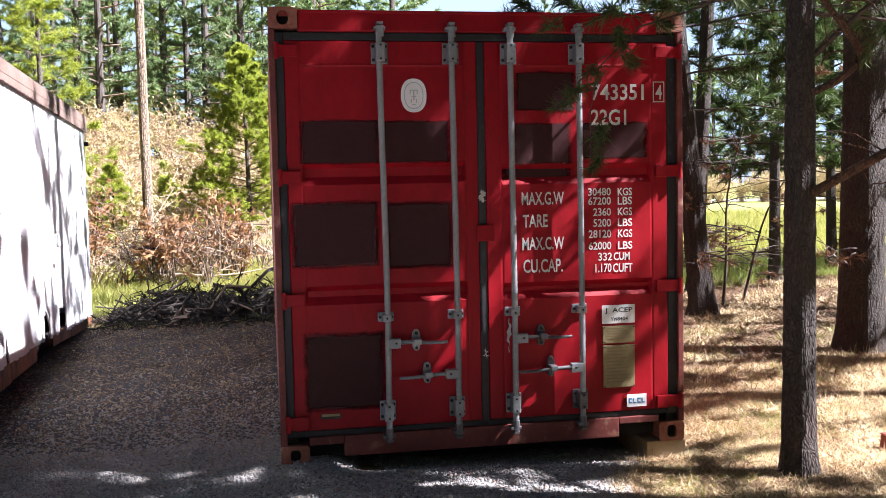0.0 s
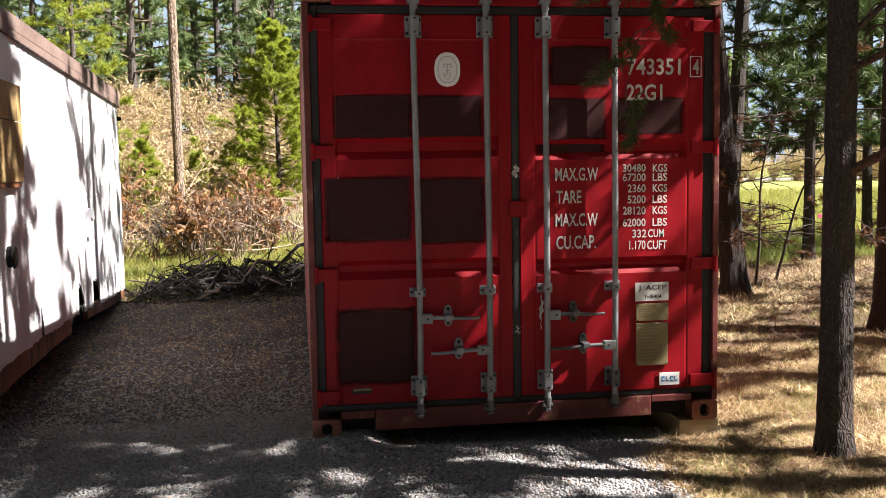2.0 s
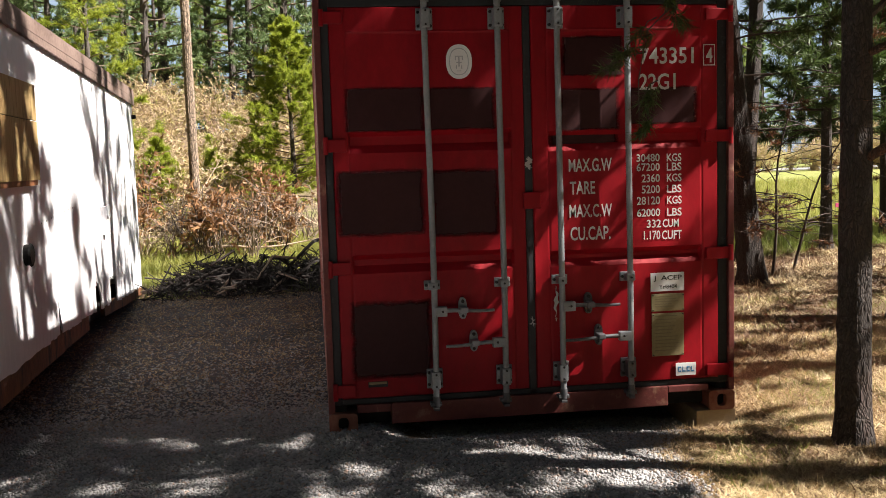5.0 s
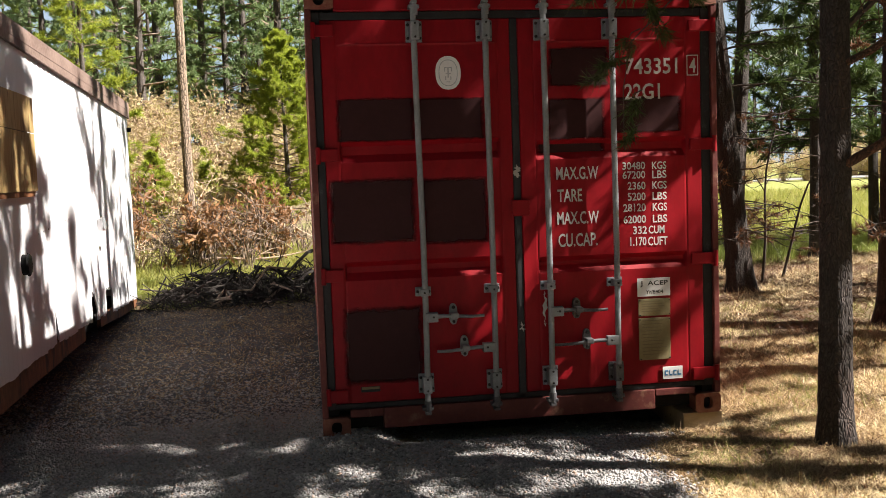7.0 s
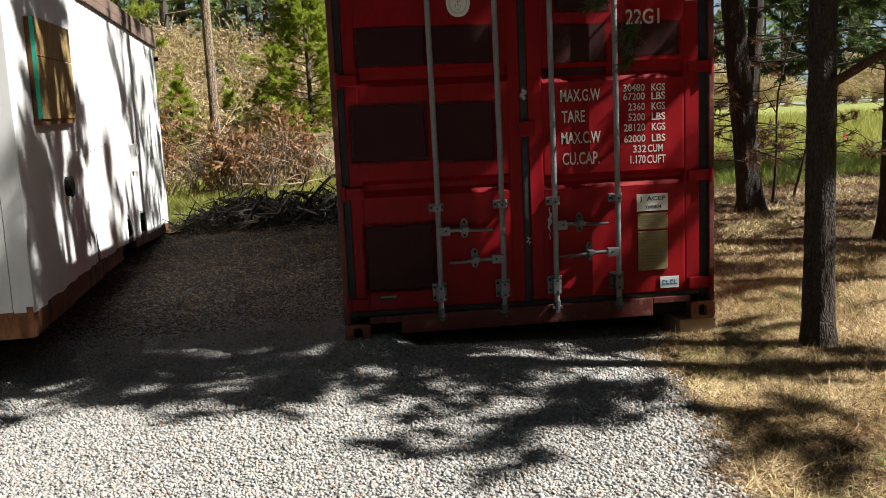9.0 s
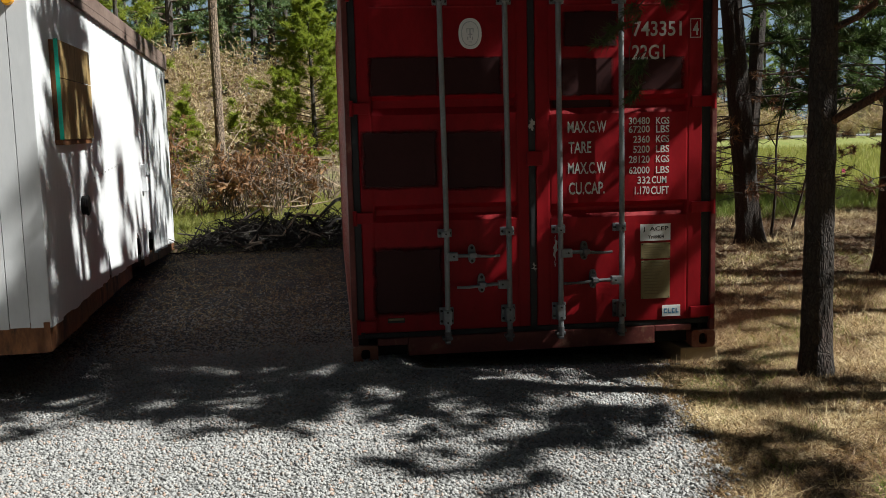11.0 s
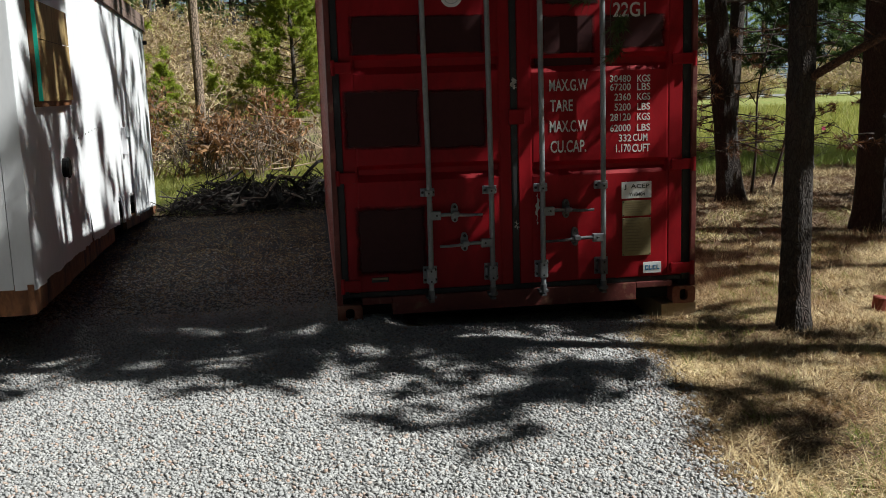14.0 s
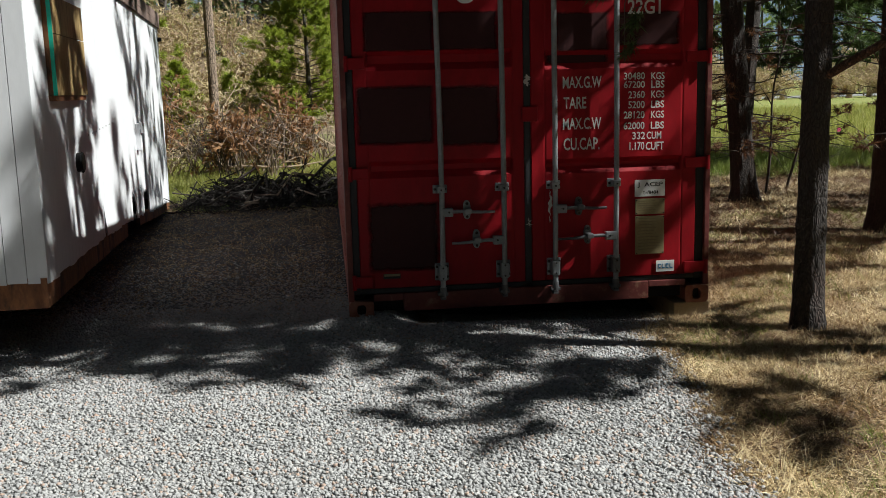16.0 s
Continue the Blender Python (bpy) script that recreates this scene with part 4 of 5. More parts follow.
# boarded window
s0, s1, z0, z1, out = 0.47, 1.55, 1.50, 2.12, 0.055
bm = slab([on_side(s0 + 0.03, 0.012, z0 - 0.012), on_side(s1, 0.012, z0 - 0.012), on_side(s1, 0.012, z1), on_side(s0 + 0.03, 0.012, z1)], inward, 0.012)
win = part("window", bm, VOID_SHADE, trailer, "window boarded with plywood, green edge")
seam = z0 + (z1 - z0) * 0.62
for a, b in ((z0, seam - 0.003), (seam + 0.003, z1)):
    part("plywood_sheet", slab([on_side(s0, out, a), on_side(s1, out, a), on_side(s1, out, b), on_side(s0, out, b)], inward, 0.012), PLY, win)
part("batten", slab([on_side(s0 - 0.003, out + 0.003, z0), on_side(s0 + 0.008, out + 0.003, z0), on_side(s0 + 0.008, out + 0.003, z1 + 0.004), on_side(s0 - 0.003, out + 0.003, z1 + 0.004)], inward, 0.024), GREEN_EDGE, win, "green painted batten")
part("frame_strip", slab([on_side(s0 + 0.014, out - 0.022, z0 - 0.01), on_side(s0 + 0.04, out - 0.022, z0 - 0.01), on_side(s0 + 0.04, out - 0.022, z1), on_side(s0 + 0.014, out - 0.022, z1)], inward, 0.032), TRIMWOOD, win, "dark frame strip")
part("window_sill", slab([on_side(s0 + 0.02, out - 0.01, z0 - 0.035), on_side(s1 - 0.05, out - 0.01, z0 - 0.035), on_side(s1 - 0.02, out - 0.01, z0 - 0.001), on_side(s0, out - 0.01, z0 - 0.001)], inward, 0.045), TRIMWOOD, win)
for k in range(8):
    p = Vector(on_side(1.75 + 0.17 * k, 0, 1.20 + 0.008 * k))
    part("nail_head", cyl(B(), p + inward * 0.004, p - inward * 0.003, 0.007, 0.006, 8), BOLT, wall_side)
# outlet, inlet box, lamps
bm = B()
p = Vector(on_side(1.22, 0, 1.03))
cyl(bm, p, p - inward * 0.03, 0.068, 0.066, 18)
cyl(bm, p - inward * 0.03, p - inward * 0.045, 0.078, 0.068, 8)
part("vent_outlet", bm, BLACKPLASTIC, trailer, "round black outlet")
part("power_inlet", slab([on_side(4.45, 0.05, 0.93), on_side(4.57, 0.05, 0.93), on_side(4.57, 0.05, 1.20), on_side(4.45, 0.05, 1.20)], inward, 0.05), SIDING, trailer, "white power inlet box")
part("inlet_cover", slab([on_side(4.44, 0.07, 1.10), on_side(4.58, 0.07, 1.10), on_side(4.58, 0.055, 1.21), on_side(4.44, 0.055, 1.21)], inward, 0.012), STICKER_GREY, trailer)
bm = B()
p = Vector(on_side(TLEN - 0.06, 0, 2.20))
cyl(bm, p, p - inward * 0.05, 0.03, 0.024, 12)
part("marker_lamp", bm, BLACKPLASTIC, trailer)
bm = B()
p = Vector(on_end(0.10, 0.002, 2.30))
cyl(bm, p, p - along * 0.03, 0.036, 0.028, 16)
lamp = part("marker_lamp", bm, AMBER, trailer, "amber marker lamp")


# ---- trees ----
def trunk_tube(g, base, height, r0, r1, lean, n=20, rings=60, ridge=0.04, seed=0, flare=0.35, bend=0.05):
    rng = np.random.default_rng(seed)
    t = np.linspace(0, 1, rings)
    ph = rng.uniform(0, 6, 4)
    px = base[0] + lean[0] * t + bend * (np.sin(3.2 * t + ph[0]) - math.sin(ph[0]))
    py = base[1] + lean[1] * t + bend * (np.sin(2.7 * t + ph[1]) - math.sin(ph[1]))
    pz = base[2] - 0.08 + (height + 0.08) * t
    rad = r1 + (r0 - r1) * (1 - t) ** 0.9 + r0 * flare * np.exp(-(pz - base[2]) / 0.10 * 0.55)
    a = np.linspace(0, 2 * np.pi, n, endpoint=False)
    R = rad[:, None] * (1 + ridge * np.sin(5 * a[None] + 3 * t[:, None] + ph[2]) + ridge * rng.normal(size=(rings, n)) * 0.55)
    V = np.stack([px[:, None] + R * np.cos(a), py[:, None] + R * np.sin(a), np.repeat(pz[:, None], n, 1)], -1).reshape(-1, 3)
    k, i = np.meshgrid(np.arange(rings - 1), np.arange(n), indexing="ij")
    F = np.stack([k * n + i, k * n + (i + 1) % n, (k + 1) * n + (i + 1) % n, (k + 1) * n + i], -1).reshape(-1, 4) + g.n
    g.v.append(V)
    g.f += F.tolist()
    g.n += len(V)
    return lambda u: np.array([np.interp(u, t, px), np.interp(u, t, py), np.interp(u, t, pz)]), lambda u: float(np.interp(u, t, rad))


def tuft(c, d, rng, count, length, width):
    """Needles fanned round a twig end at c that points along d."""
    dirs = rng.normal(size=(count, 3)) + 1.1 * np.asarray(d)
    dirs /= np.linalg.norm(dirs, axis=1)[:, None]
    base = c + dirs * 0.006 - np.asarray(d) * rng.uniform(0, 0.10, (count, 1)) * (length / 0.1)
    return blades(base, base + dirs * length * rng.uniform(0.6, 1.1, (count, 1)), width, rng)


def limb(wood, leaf_geo, start, direction, length, r, rng, tufts, count, nlen, nwid, droop=0.25, twigs=5, rings=7, sides=5):
    d = np.asarray(direction, float)
    d /= np.linalg.norm(d)
    t = np.linspace(0, 1, rings)
    jit = np.cumsum(rng.normal(size=(rings, 3)) * 0.03 * length, 0) * t[:, None]
    pts = start + d * length * t[:, None] + np.array([0, 0, -1.0]) * (droop * length * t ** 1.6)[:, None] + np.array([0, 0, 1.0]) * (0.5 * droop * length * t ** 4)[:, None] + jit
    wood.tube(pts, r * (1 - 0.85 * t), sides)
    for k in range(twigs):
        u = rng.uniform(0.25, 1.0)
        p = np.array([np.interp(u, t, pts[:, q]) for q in range(3)])
        sd = rng.normal(size=3) * np.array([1, 1, 0.5])
        sd = 0.8 * d + 0.75 * sd / np.linalg.norm(sd)
        sd /= np.linalg.norm(sd)
        L = length * rng.uniform(0.18, 0.42) * (1.15 - 0.5 * u)
        q = p + sd * L
        if sides > 3:
            wood.tube(np.stack([p, (p + q) / 2 + rng.normal(size=3) * 0.03 * L, q]), [r * 0.35, r * 0.25, r * 0.12], 4)
        else:
            wood.tube(np.stack([p, q]), [r * 0.35, r * 0.12], 3)
        for s in range(tufts):
            f = rng.uniform(0.25, 1.05)
            leaf_geo.append(tuft(p + sd * L * f + rng.normal(size=3) * 0.04 * L, sd, rng, count, nlen, nwid))
    leaf_geo.append(tuft(pts[-1], d, rng, count, nlen, nwid))


def pine(name, base, height, r0, crown_from, spread, label, bark_mat, needle_mat, seed, limbs=40, twigs=5, tufts=2, count=10, nlen=0.2, nwid=0.02, lean=(0, 0), r1=None, n=14, rings=40, ridge=0.03, dead=0, limb_thick=0.018, low=1.0, group="", far=False):
    rng = np.random.default_rng(seed)
    tree = thing(name, base, label, "tree", group)
    g = Geo()
    at, rad = trunk_tube(g, base, height, r0, r0 * 0.12 if r1 is None else r1, lean, n=n, rings=rings, ridge=ridge, seed=seed)
    g.done("trunk", bark_mat, tree, smooth=False)
    wood, needles = Geo(), []
    for k in range(limbs):
        u = crown_from + (1 - crown_from) * (k + rng.uniform(0, 1)) / limbs
        h = (u - crown_from) / (1 - crown_from)
        L = spread * ((1 - h) ** 0.8 * (low + (1 - low) * min(1, h * 4))) * rng.uniform(0.6, 1.15) + 0.12
        a = k * 2.4 + rng.uniform(-0.5, 0.5)
        limb(wood, needles, at(u), (math.cos(a), math.sin(a), 0.15 + 0.6 * h), L, max(0.006, limb_thick * L / spread), rng, tufts, count, nlen, nwid, 0.22, twigs, 4 if far else 7, 3 if far else 5)
    brown = []
    for k in range(dead):
        u = rng.uniform(crown_from * 0.25, crown_from)
        a = rng.uniform(0, 6.28)
        L = spread * rng.uniform(0.2, 0.6)
        limb(wood, brown if k % 2 else [], at(u), (math.cos(a), math.sin(a), rng.uniform(-0.2, 0.3)), L, 0.010, rng, k % 2, 26, 0.10, 0.010, 0.15, 5)
    tagged(wood.done("limb_mass", TWIG_DARK if bark_mat is BARK_DARK else TWIG, tree), kind="stuff")
    tagged(np_tris("crown", needles, needle_mat, tree), kind="stuff")
    if brown:
        tagged(np_tris("dead_needles", brown, NEEDLE_BROWN, tree), kind="stuff")
    return tree, at


def np_tris(name, chunks, material, parent):
    p = np.concatenate(chunks).reshape(-1, 3)
    me = bpy.data.meshes.new(name)
    n = len(p) // 3
    me.vertices.add(len(p))
    me.vertices.foreach_set("co", p.ravel())
    me.loops.add(len(p))
    me.loops.foreach_set("vertex_index", np.arange(len(p), dtype=np.int32))
    me.polygons.add(n)
    me.polygons.foreach_set("loop_start", np.arange(0, len(p), 3, dtype=np.int32))
    me.polygons.foreach_set("loop_total", np.full(n, 3, dtype=np.int32))
    me.update()
    me.validate()
    me.materials.append(material)
    ob = new(name, me)
    if parent is not None:
        ob.parent = parent
        ob.matrix_parent_inverse = parent.matrix_world.inverted()
    return ob


def ground_at(x, y):
    return (x, y, float(gz(x, y)))


# the slim pine beside the container, whose boughs hang before the doors
near_base = ground_at(2.81, -0.66)
rng = np.random.default_rng(11)
near_pine = thing("pine_tree", near_base, "slim dark-barked pine standing in dry grass beside the container", "tree")
g = Geo()
near_at, near_rad = trunk_tube(g, near_base, 9.5, 0.090, 0.02, (0.0, 0.1), n=26, rings=170, ridge=0.045, seed=3, flare=0.25, bend=0.03)
g.done("trunk", BARK_DARK, near_pine, "dark scaly bark")
wood, needles = Geo(), []
for k in range(92):
    u = 0.27 + 0.73 * (k + rng.uniform(0, 1)) / 92
    h = (u - 0.27) / 0.73
    a = k * 2.4 + rng.uniform(-0.5, 0.5)
    L = 1.75 * (1 - h) ** 0.75 * rng.uniform(0.6, 1.1) + 0.15
    limb(wood, needles, near_at(u), (math.cos(a), math.sin(a), 0.05 + 0.5 * h), L, 0.004 + 0.006 * L, rng, 6, 36, 0.12, 0.009, 0.2, 10)
# low boughs reaching across the door's upper corner
for z, dx, dy, dz, L in ((2.95, -1.0, 0.05, 0.05, 1.6), (3.1, -1.0, 0.2, 0.1, 1.9), (3.0, -0.8, -0.3, 0.1, 1.3)):
    limb(wood, needles, np.array([2.84, -0.66, z]), (dx, dy, dz), L, 0.010, rng, 2, 46, 0.09, 0.0055, 0.15, 7)
# tufts that hang before the doors
hang = np.array([2.25, -0.5, 2.5])
wood.tube(np.array([[2.84, -0.66, 2.86], [2.55, -0.6, 2.62], hang, [1.98, -0.46, 2.42], [1.75, -0.45, 2.2], [1.70, -0.45, 1.95], [1.70, -0.45, 1.62]]), [0.011, 0.009, 0.007, 0.005, 0.004, 0.003, 0.002], 6)
for p, n in (((1.44, -0.45, 2.41), 70), ((1.87, -0.45, 2.31), 150), ((1.94, -0.46, 2.2), 90), ((1.71, -0.45, 2.17), 90), ((1.59, -0.45, 2.08), 100), ((1.51, -0.45, 1.99), 80), ((1.72, -0.45, 1.84), 110), ((1.71, -0.45, 1.66), 110), ((2.12, -0.5, 2.42), 60)):
    p = np.array(p)
    q = np.array([1.80 + 0.3 * (p[0] - 1.7), -0.45, p[2] + 0.10])
    wood.tube(np.stack([q, (p + q) / 2 + np.array([0, 0.01, 0.03]), p]), [0.004, 0.003, 0.002], 4)
    for e in range(3):
        needles.append(tuft(p + rng.normal(size=3) * 0.022, (p - q) / np.linalg.norm(p - q), rng, n // 2, 0.09, 0.006))
# thick living and dead limbs towards the open side
for z, dx, dy, dz, L, r in ((2.2, 0.8, -0.25, 0.85, 1.1, 0.02), (2.35, -0.15, -0.5, 0.8, 0.8, 0.016)):
    limb(wood, needles, np.array([2.84, -0.66, z]), (dx, dy, dz), L, r, rng, 2, 24, 0.09, 0.0045, 0.05, 7)
tagged(wood.done("limb_mass", TWIG_DARK, near_pine), kind="stuff")
g = Geo()
g.tube(np.array([[2.86, -0.70, 2.04], [2.94, -0.80, 2.09], [3.01, -0.86, 2.16], [3.02, -0.88, 2.24], [2.97, -0.88, 2.31], [2.90, -0.88, 2.39], [2.84, -0.87, 2.47], [2.78, -0.86, 2.56], [2.72, -0.84, 2.7]]), [0.021, 0.020, 0.019, 0.021, 0.018, 0.017, 0.016, 0.015, 0.013], 9)
g.done("crooked_limb", BARK_ORANGE, near_pine, "crooked orange-barked limb", True)
g = Geo()
g.tube(np.array([[2.86, -0.70, 1.50], [2.96, -0.86, 1.60], [3.08, -1.0, 1.70], [3.2, -1.12, 1.78], [3.34, -1.25, 1.88], [3.55, -1.4, 2.0]]), [0.027, 0.026, 0.024, 0.022, 0.020, 0.016], 9)
for k in range(26):
    f = rng.uniform(0, 1)
    p = np.array([2.95 + 0.5 * f, -0.85 - 0.45 * f, 1.62 + 0.32 * f]) if k % 2 else np.array([2.80 + 0.2 * f, -0.84, 2.1 + 0.5 * f])
    d = rng.normal(size=3) * np.array([0.9, 0.4, 0.6])
    v = np.linspace(0, 1, 6)[:, None]
    g.tube(p + d * 0.28 * v + np.array([0.05, 0, -0.12]) * v ** 2 + rng.normal(size=(6, 3)) * 0.012 * v, 0.0045 * (1.1 - v[:, 0]), 4)
g.done("low_limb", BARK_ORANGE, near_pine, "thick low limb with dry twigs", True)
tagged(np_tris("crown", needles, NEEDLE, near_pine), kind="stuff")

# two stouter pines behind it
pine("pine_tree", ground_at(5.33, 2.55), 15, 0.205, 0.24, 2.3, "stout dark-barked pine in the shaded litter", BARK_DARK, NEEDLE, 21, limbs=70, twigs=8, tufts=4, count=22, nlen=0.15, nwid=0.018, n=40, rings=190, ridge=0.03, dead=14, r1=0.05)
pine("pine_tree", ground_at(4.95, 5.0), 14, 0.145, 0.17, 2.2, "curved pine with dead lower boughs behind the container", BARK_DARK, NEEDLE, 22, limbs=64, twigs=8, tufts=4, count=22, nlen=0.15, nwid=0.018, lean=(-1.0, 0.6), n=22, rings=120, ridge=0.05, dead=40, r1=0.03)

pine("pine_tree", ground_at(5.75, 7.0), 13, 0.11, 0.16, 2.2, "slim dark pine leaning behind the container", BARK_DARK, NEEDLE, 24, limbs=54, twigs=8, tufts=4, count=20, nlen=0.15, nwid=0.013, lean=(0.9, 0.3), n=14, rings=60, ridge=0.05, dead=40, r1=0.03)

for x, y, h, seed in ((7.7, 8.3, 9, 25), (9.5, 9.6, 8.5, 26)):
    pine("pine_tree", ground_at(x, y), h, 0.09, 0.2, 1.9, "dark low-boughed pine at the meadow's edge", BARK_DARK, NEEDLE, seed, limbs=80, twigs=10, tufts=5, count=24, nlen=0.16, nwid=0.018, n=12, rings=40, dead=14)

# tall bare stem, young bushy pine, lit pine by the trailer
pine("pine_tree", ground_at(-2.33, 13.9), 17, 0.098, 0.62, 1.8, "tall slender pine with a long bare reddish trunk", BARK_RED, NEEDLE_FAR_LIT, 31, limbs=30, count=12, nlen=0.22, nwid=0.02, n=16, rings=90, ridge=0.05, lean=(-0.25, 0.0), r1=0.05)
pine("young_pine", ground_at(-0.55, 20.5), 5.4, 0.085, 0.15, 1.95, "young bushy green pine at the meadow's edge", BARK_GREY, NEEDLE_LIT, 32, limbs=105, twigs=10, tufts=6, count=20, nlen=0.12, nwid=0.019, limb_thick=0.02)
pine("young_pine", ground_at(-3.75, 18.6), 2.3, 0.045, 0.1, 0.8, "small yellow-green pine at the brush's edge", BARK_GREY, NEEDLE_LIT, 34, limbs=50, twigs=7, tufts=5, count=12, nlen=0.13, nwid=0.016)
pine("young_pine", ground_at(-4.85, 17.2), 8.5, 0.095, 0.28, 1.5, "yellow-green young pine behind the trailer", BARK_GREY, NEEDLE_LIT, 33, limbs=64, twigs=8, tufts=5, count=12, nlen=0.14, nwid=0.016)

sprig = pine("young_pine", ground_at(-4.3, 20.6), 1.7, 0.03, 0.06, 0.7, "low green pine sapling in the dry brush", BARK_GREY, NEEDLE_LIT, 35, limbs=30, twigs=6, tufts=4, count=14, nlen=0.12, nwid=0.017, group="saplings")[0]
for x, y, k in ((-2.9, 22.4, 1.1), (-5.4, 23.5, 1.3), (-3.2, 25.5, 0.9), (-6.6, 21.5, 1.5), (-1.8, 19.4, 0.6)):
    copy_thing(sprig, pose(*ground_at(x, y), 0, 0, 70 * k)).scale = [k] * 3

# forest: three kinds, repeated
kinds = []
for k, (h, r, c, s, mat_) in enumerate(((13, 0.17, 0.10, 2.4, NEEDLE_FAR_LIT), (16, 0.19, 0.14, 2.6, NEEDLE_FAR_LIT), (10, 0.12, 0.07, 2.1, NEEDLE_MID_LIT))):
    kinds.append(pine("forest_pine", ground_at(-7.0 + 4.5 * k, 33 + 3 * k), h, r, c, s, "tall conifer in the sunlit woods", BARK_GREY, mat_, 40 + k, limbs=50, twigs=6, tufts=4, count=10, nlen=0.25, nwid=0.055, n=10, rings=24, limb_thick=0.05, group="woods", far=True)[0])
rngf = random.Random(8)
spots = []
for count, x0, x1, y0, y1, gap in ((74, -24, 5.5, 31, 70, 2.6), (44, 8, 72, 74, 105, 3.6)):
    left = count
    for k in range(3000):
        x, y = rngf.uniform(x0, x1), y0 + (y1 - y0) * rngf.uniform(0, 1) ** 1.3
        if left and all((x - a) ** 2 + (y - b) ** 2 > gap ** 2 for a, b in spots):
            spots.append((x, y))
            left -= 1
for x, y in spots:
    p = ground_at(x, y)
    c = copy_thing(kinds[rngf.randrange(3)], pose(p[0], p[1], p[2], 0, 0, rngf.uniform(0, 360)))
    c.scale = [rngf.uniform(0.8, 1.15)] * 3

# trees out of the picture, added for shade on meadow, litter, gravel and siding
for x, y, h, c, s, seed in ((12.0, 8.6, 13, 0.1, 2.2, 62), (15.5, 9.6, 14, 0.1, 2.3, 63), (11.0, 10.9, 12, 0.1, 2.0, 64), (9.4, -0.6, 14, 0.25, 1.6, 65), (10.6, 3.8, 15, 0.25, 2.3, 66), (6.0, -2.15, 10, 0.40, 1.9, 67), (7.6, 1.2, 9, 0.22, 1.3, 68), (8.9, 3.2, 10, 0.2, 1.6, 69)):
    pine("pine_tree", ground_at(x, y), h, 0.15, c, s, "unseen pine added for the shade it casts", BARK_DARK, NEEDLE, seed, limbs=26 if seed > 67 else 76 if seed == 67 else 46, twigs=6, tufts=3, count=18, nlen=0.2, nwid=0.035 if y > 8 else 0.028 if seed == 67 else 0.02, n=14, rings=40)
# unseen woods that close the clearing, added to block skylight and bounce
unseen_pine = pine("forest_pine", ground_at(-9.0, -14.0), 14, 0.2, 0.14, 2.5, "unseen dark conifer closing the clearing, added to block light", BARK_DARK, NEEDLE, 51, limbs=46, twigs=5, tufts=3, count=5, nlen=0.34, nwid=0.12, n=8, rings=12, limb_thick=0.05, group="woods", far=True)[0]
ring = []
for k in range(900):
    x, y = rngf.uniform(-30, 34), rngf.uniform(-30, 26)
    if (y < -13 or x < -6.5 or x > 22) and y < 26 and not (x < -3 and y > 15) and not (x > -3 and y > 4) and all((x - a) ** 2 + (y - b) ** 2 > 2.9 ** 2 for a, b in ring):
        ring.append((x, y))
    if len(ring) > 70:
        break
for k in range(13):
    for row in range(2):
        ring.append((-4.0 + 2.3 * k + rngf.uniform(-0.7, 0.7), -10.6 - 3.4 * row - 0.06 * k + rngf.uniform(-0.8, 0.4)))
for x, y in ring:
    p = ground_at(x, y)
    c = copy_thing(unseen_pine, pose(p[0], p[1], p[2], 0, 0, rngf.uniform(0, 360)))
    c.scale = [rngf.uniform(0.8, 1.1)] * 3


# ---- brush, pile and grass ----
def sticks(g, centre, half, count, length, r, rng, up=0.1, curve=0.12):
    for _ in range(count):
        c = np.array(centre) + rng.uniform(-1, 1, 3) * np.array(half)
        d = rng.normal(size=3) * np.array([1, 1, up])
        d /= np.linalg.norm(d)
        L = length * rng.uniform(0.4, 1.2)
        t = np.linspace(-0.5, 0.5, 4)
        pts = c + d * L * t[:, None] + rng.normal(size=(4, 3)) * curve * L * 0.3
        pts[:, 2] = np.maximum(pts[:, 2], gz(pts[:, 0], pts[:, 1]) + r)
        g.tube(pts, r * rng.uniform(0.6, 1.3) * np.array([1, 0.85, 0.7, 0.35]), 5)


rng = np.random.default_rng(5)
pile = thing("brush_pile", ground_at(-0.5, 7.2), "heap of grey dead branches at the gravel's end", "brush pile")
g = Geo()
for k in range(1700):
    x = rng.uniform(-2.0, 1.8)
    y = 7.2 + rng.normal() * 0.42
    top = 0.46 * math.exp(-((y - 7.2) / 0.6) ** 2) * min(1, (x + 2.15) / 0.8) * (0.85 + 0.2 * math.sin(3 * x))
    sticks(g, (x, y, float(gz(x, y)) + rng.uniform(0, max(0.03, top))), (0.02, 0.02, 0.01), 1, 0.5, 0.009, rng, 0.4, 0.45)
tagged(g.done("twig_mass", TWIG_SHADED, pile), kind="stuff")
for k in range(110):
    g = Geo()
    x, y = rng.uniform(-2.0, 1.6), 7.1 + rng.normal() * 0.4
    if 30 < k < 38:
        x, y = rng.uniform(-1.4, -0.4), 6.62 + 0.08 * rng.normal()
    sticks(g, (x, y, float(gz(x, y)) + rng.uniform(0.04, 0.33) * min(1, (x + 2.2) / 0.8)), (0.02, 0.02, 0.01), 1, 0.72, 0.021, rng, 0.3, 0.4)
    g.done("branch", TWIG if 30 < k < 38 else TWIG_PALE if k % 23 == 0 else TWIG_SHADED if k % 3 else TWIG_DARK, pile)


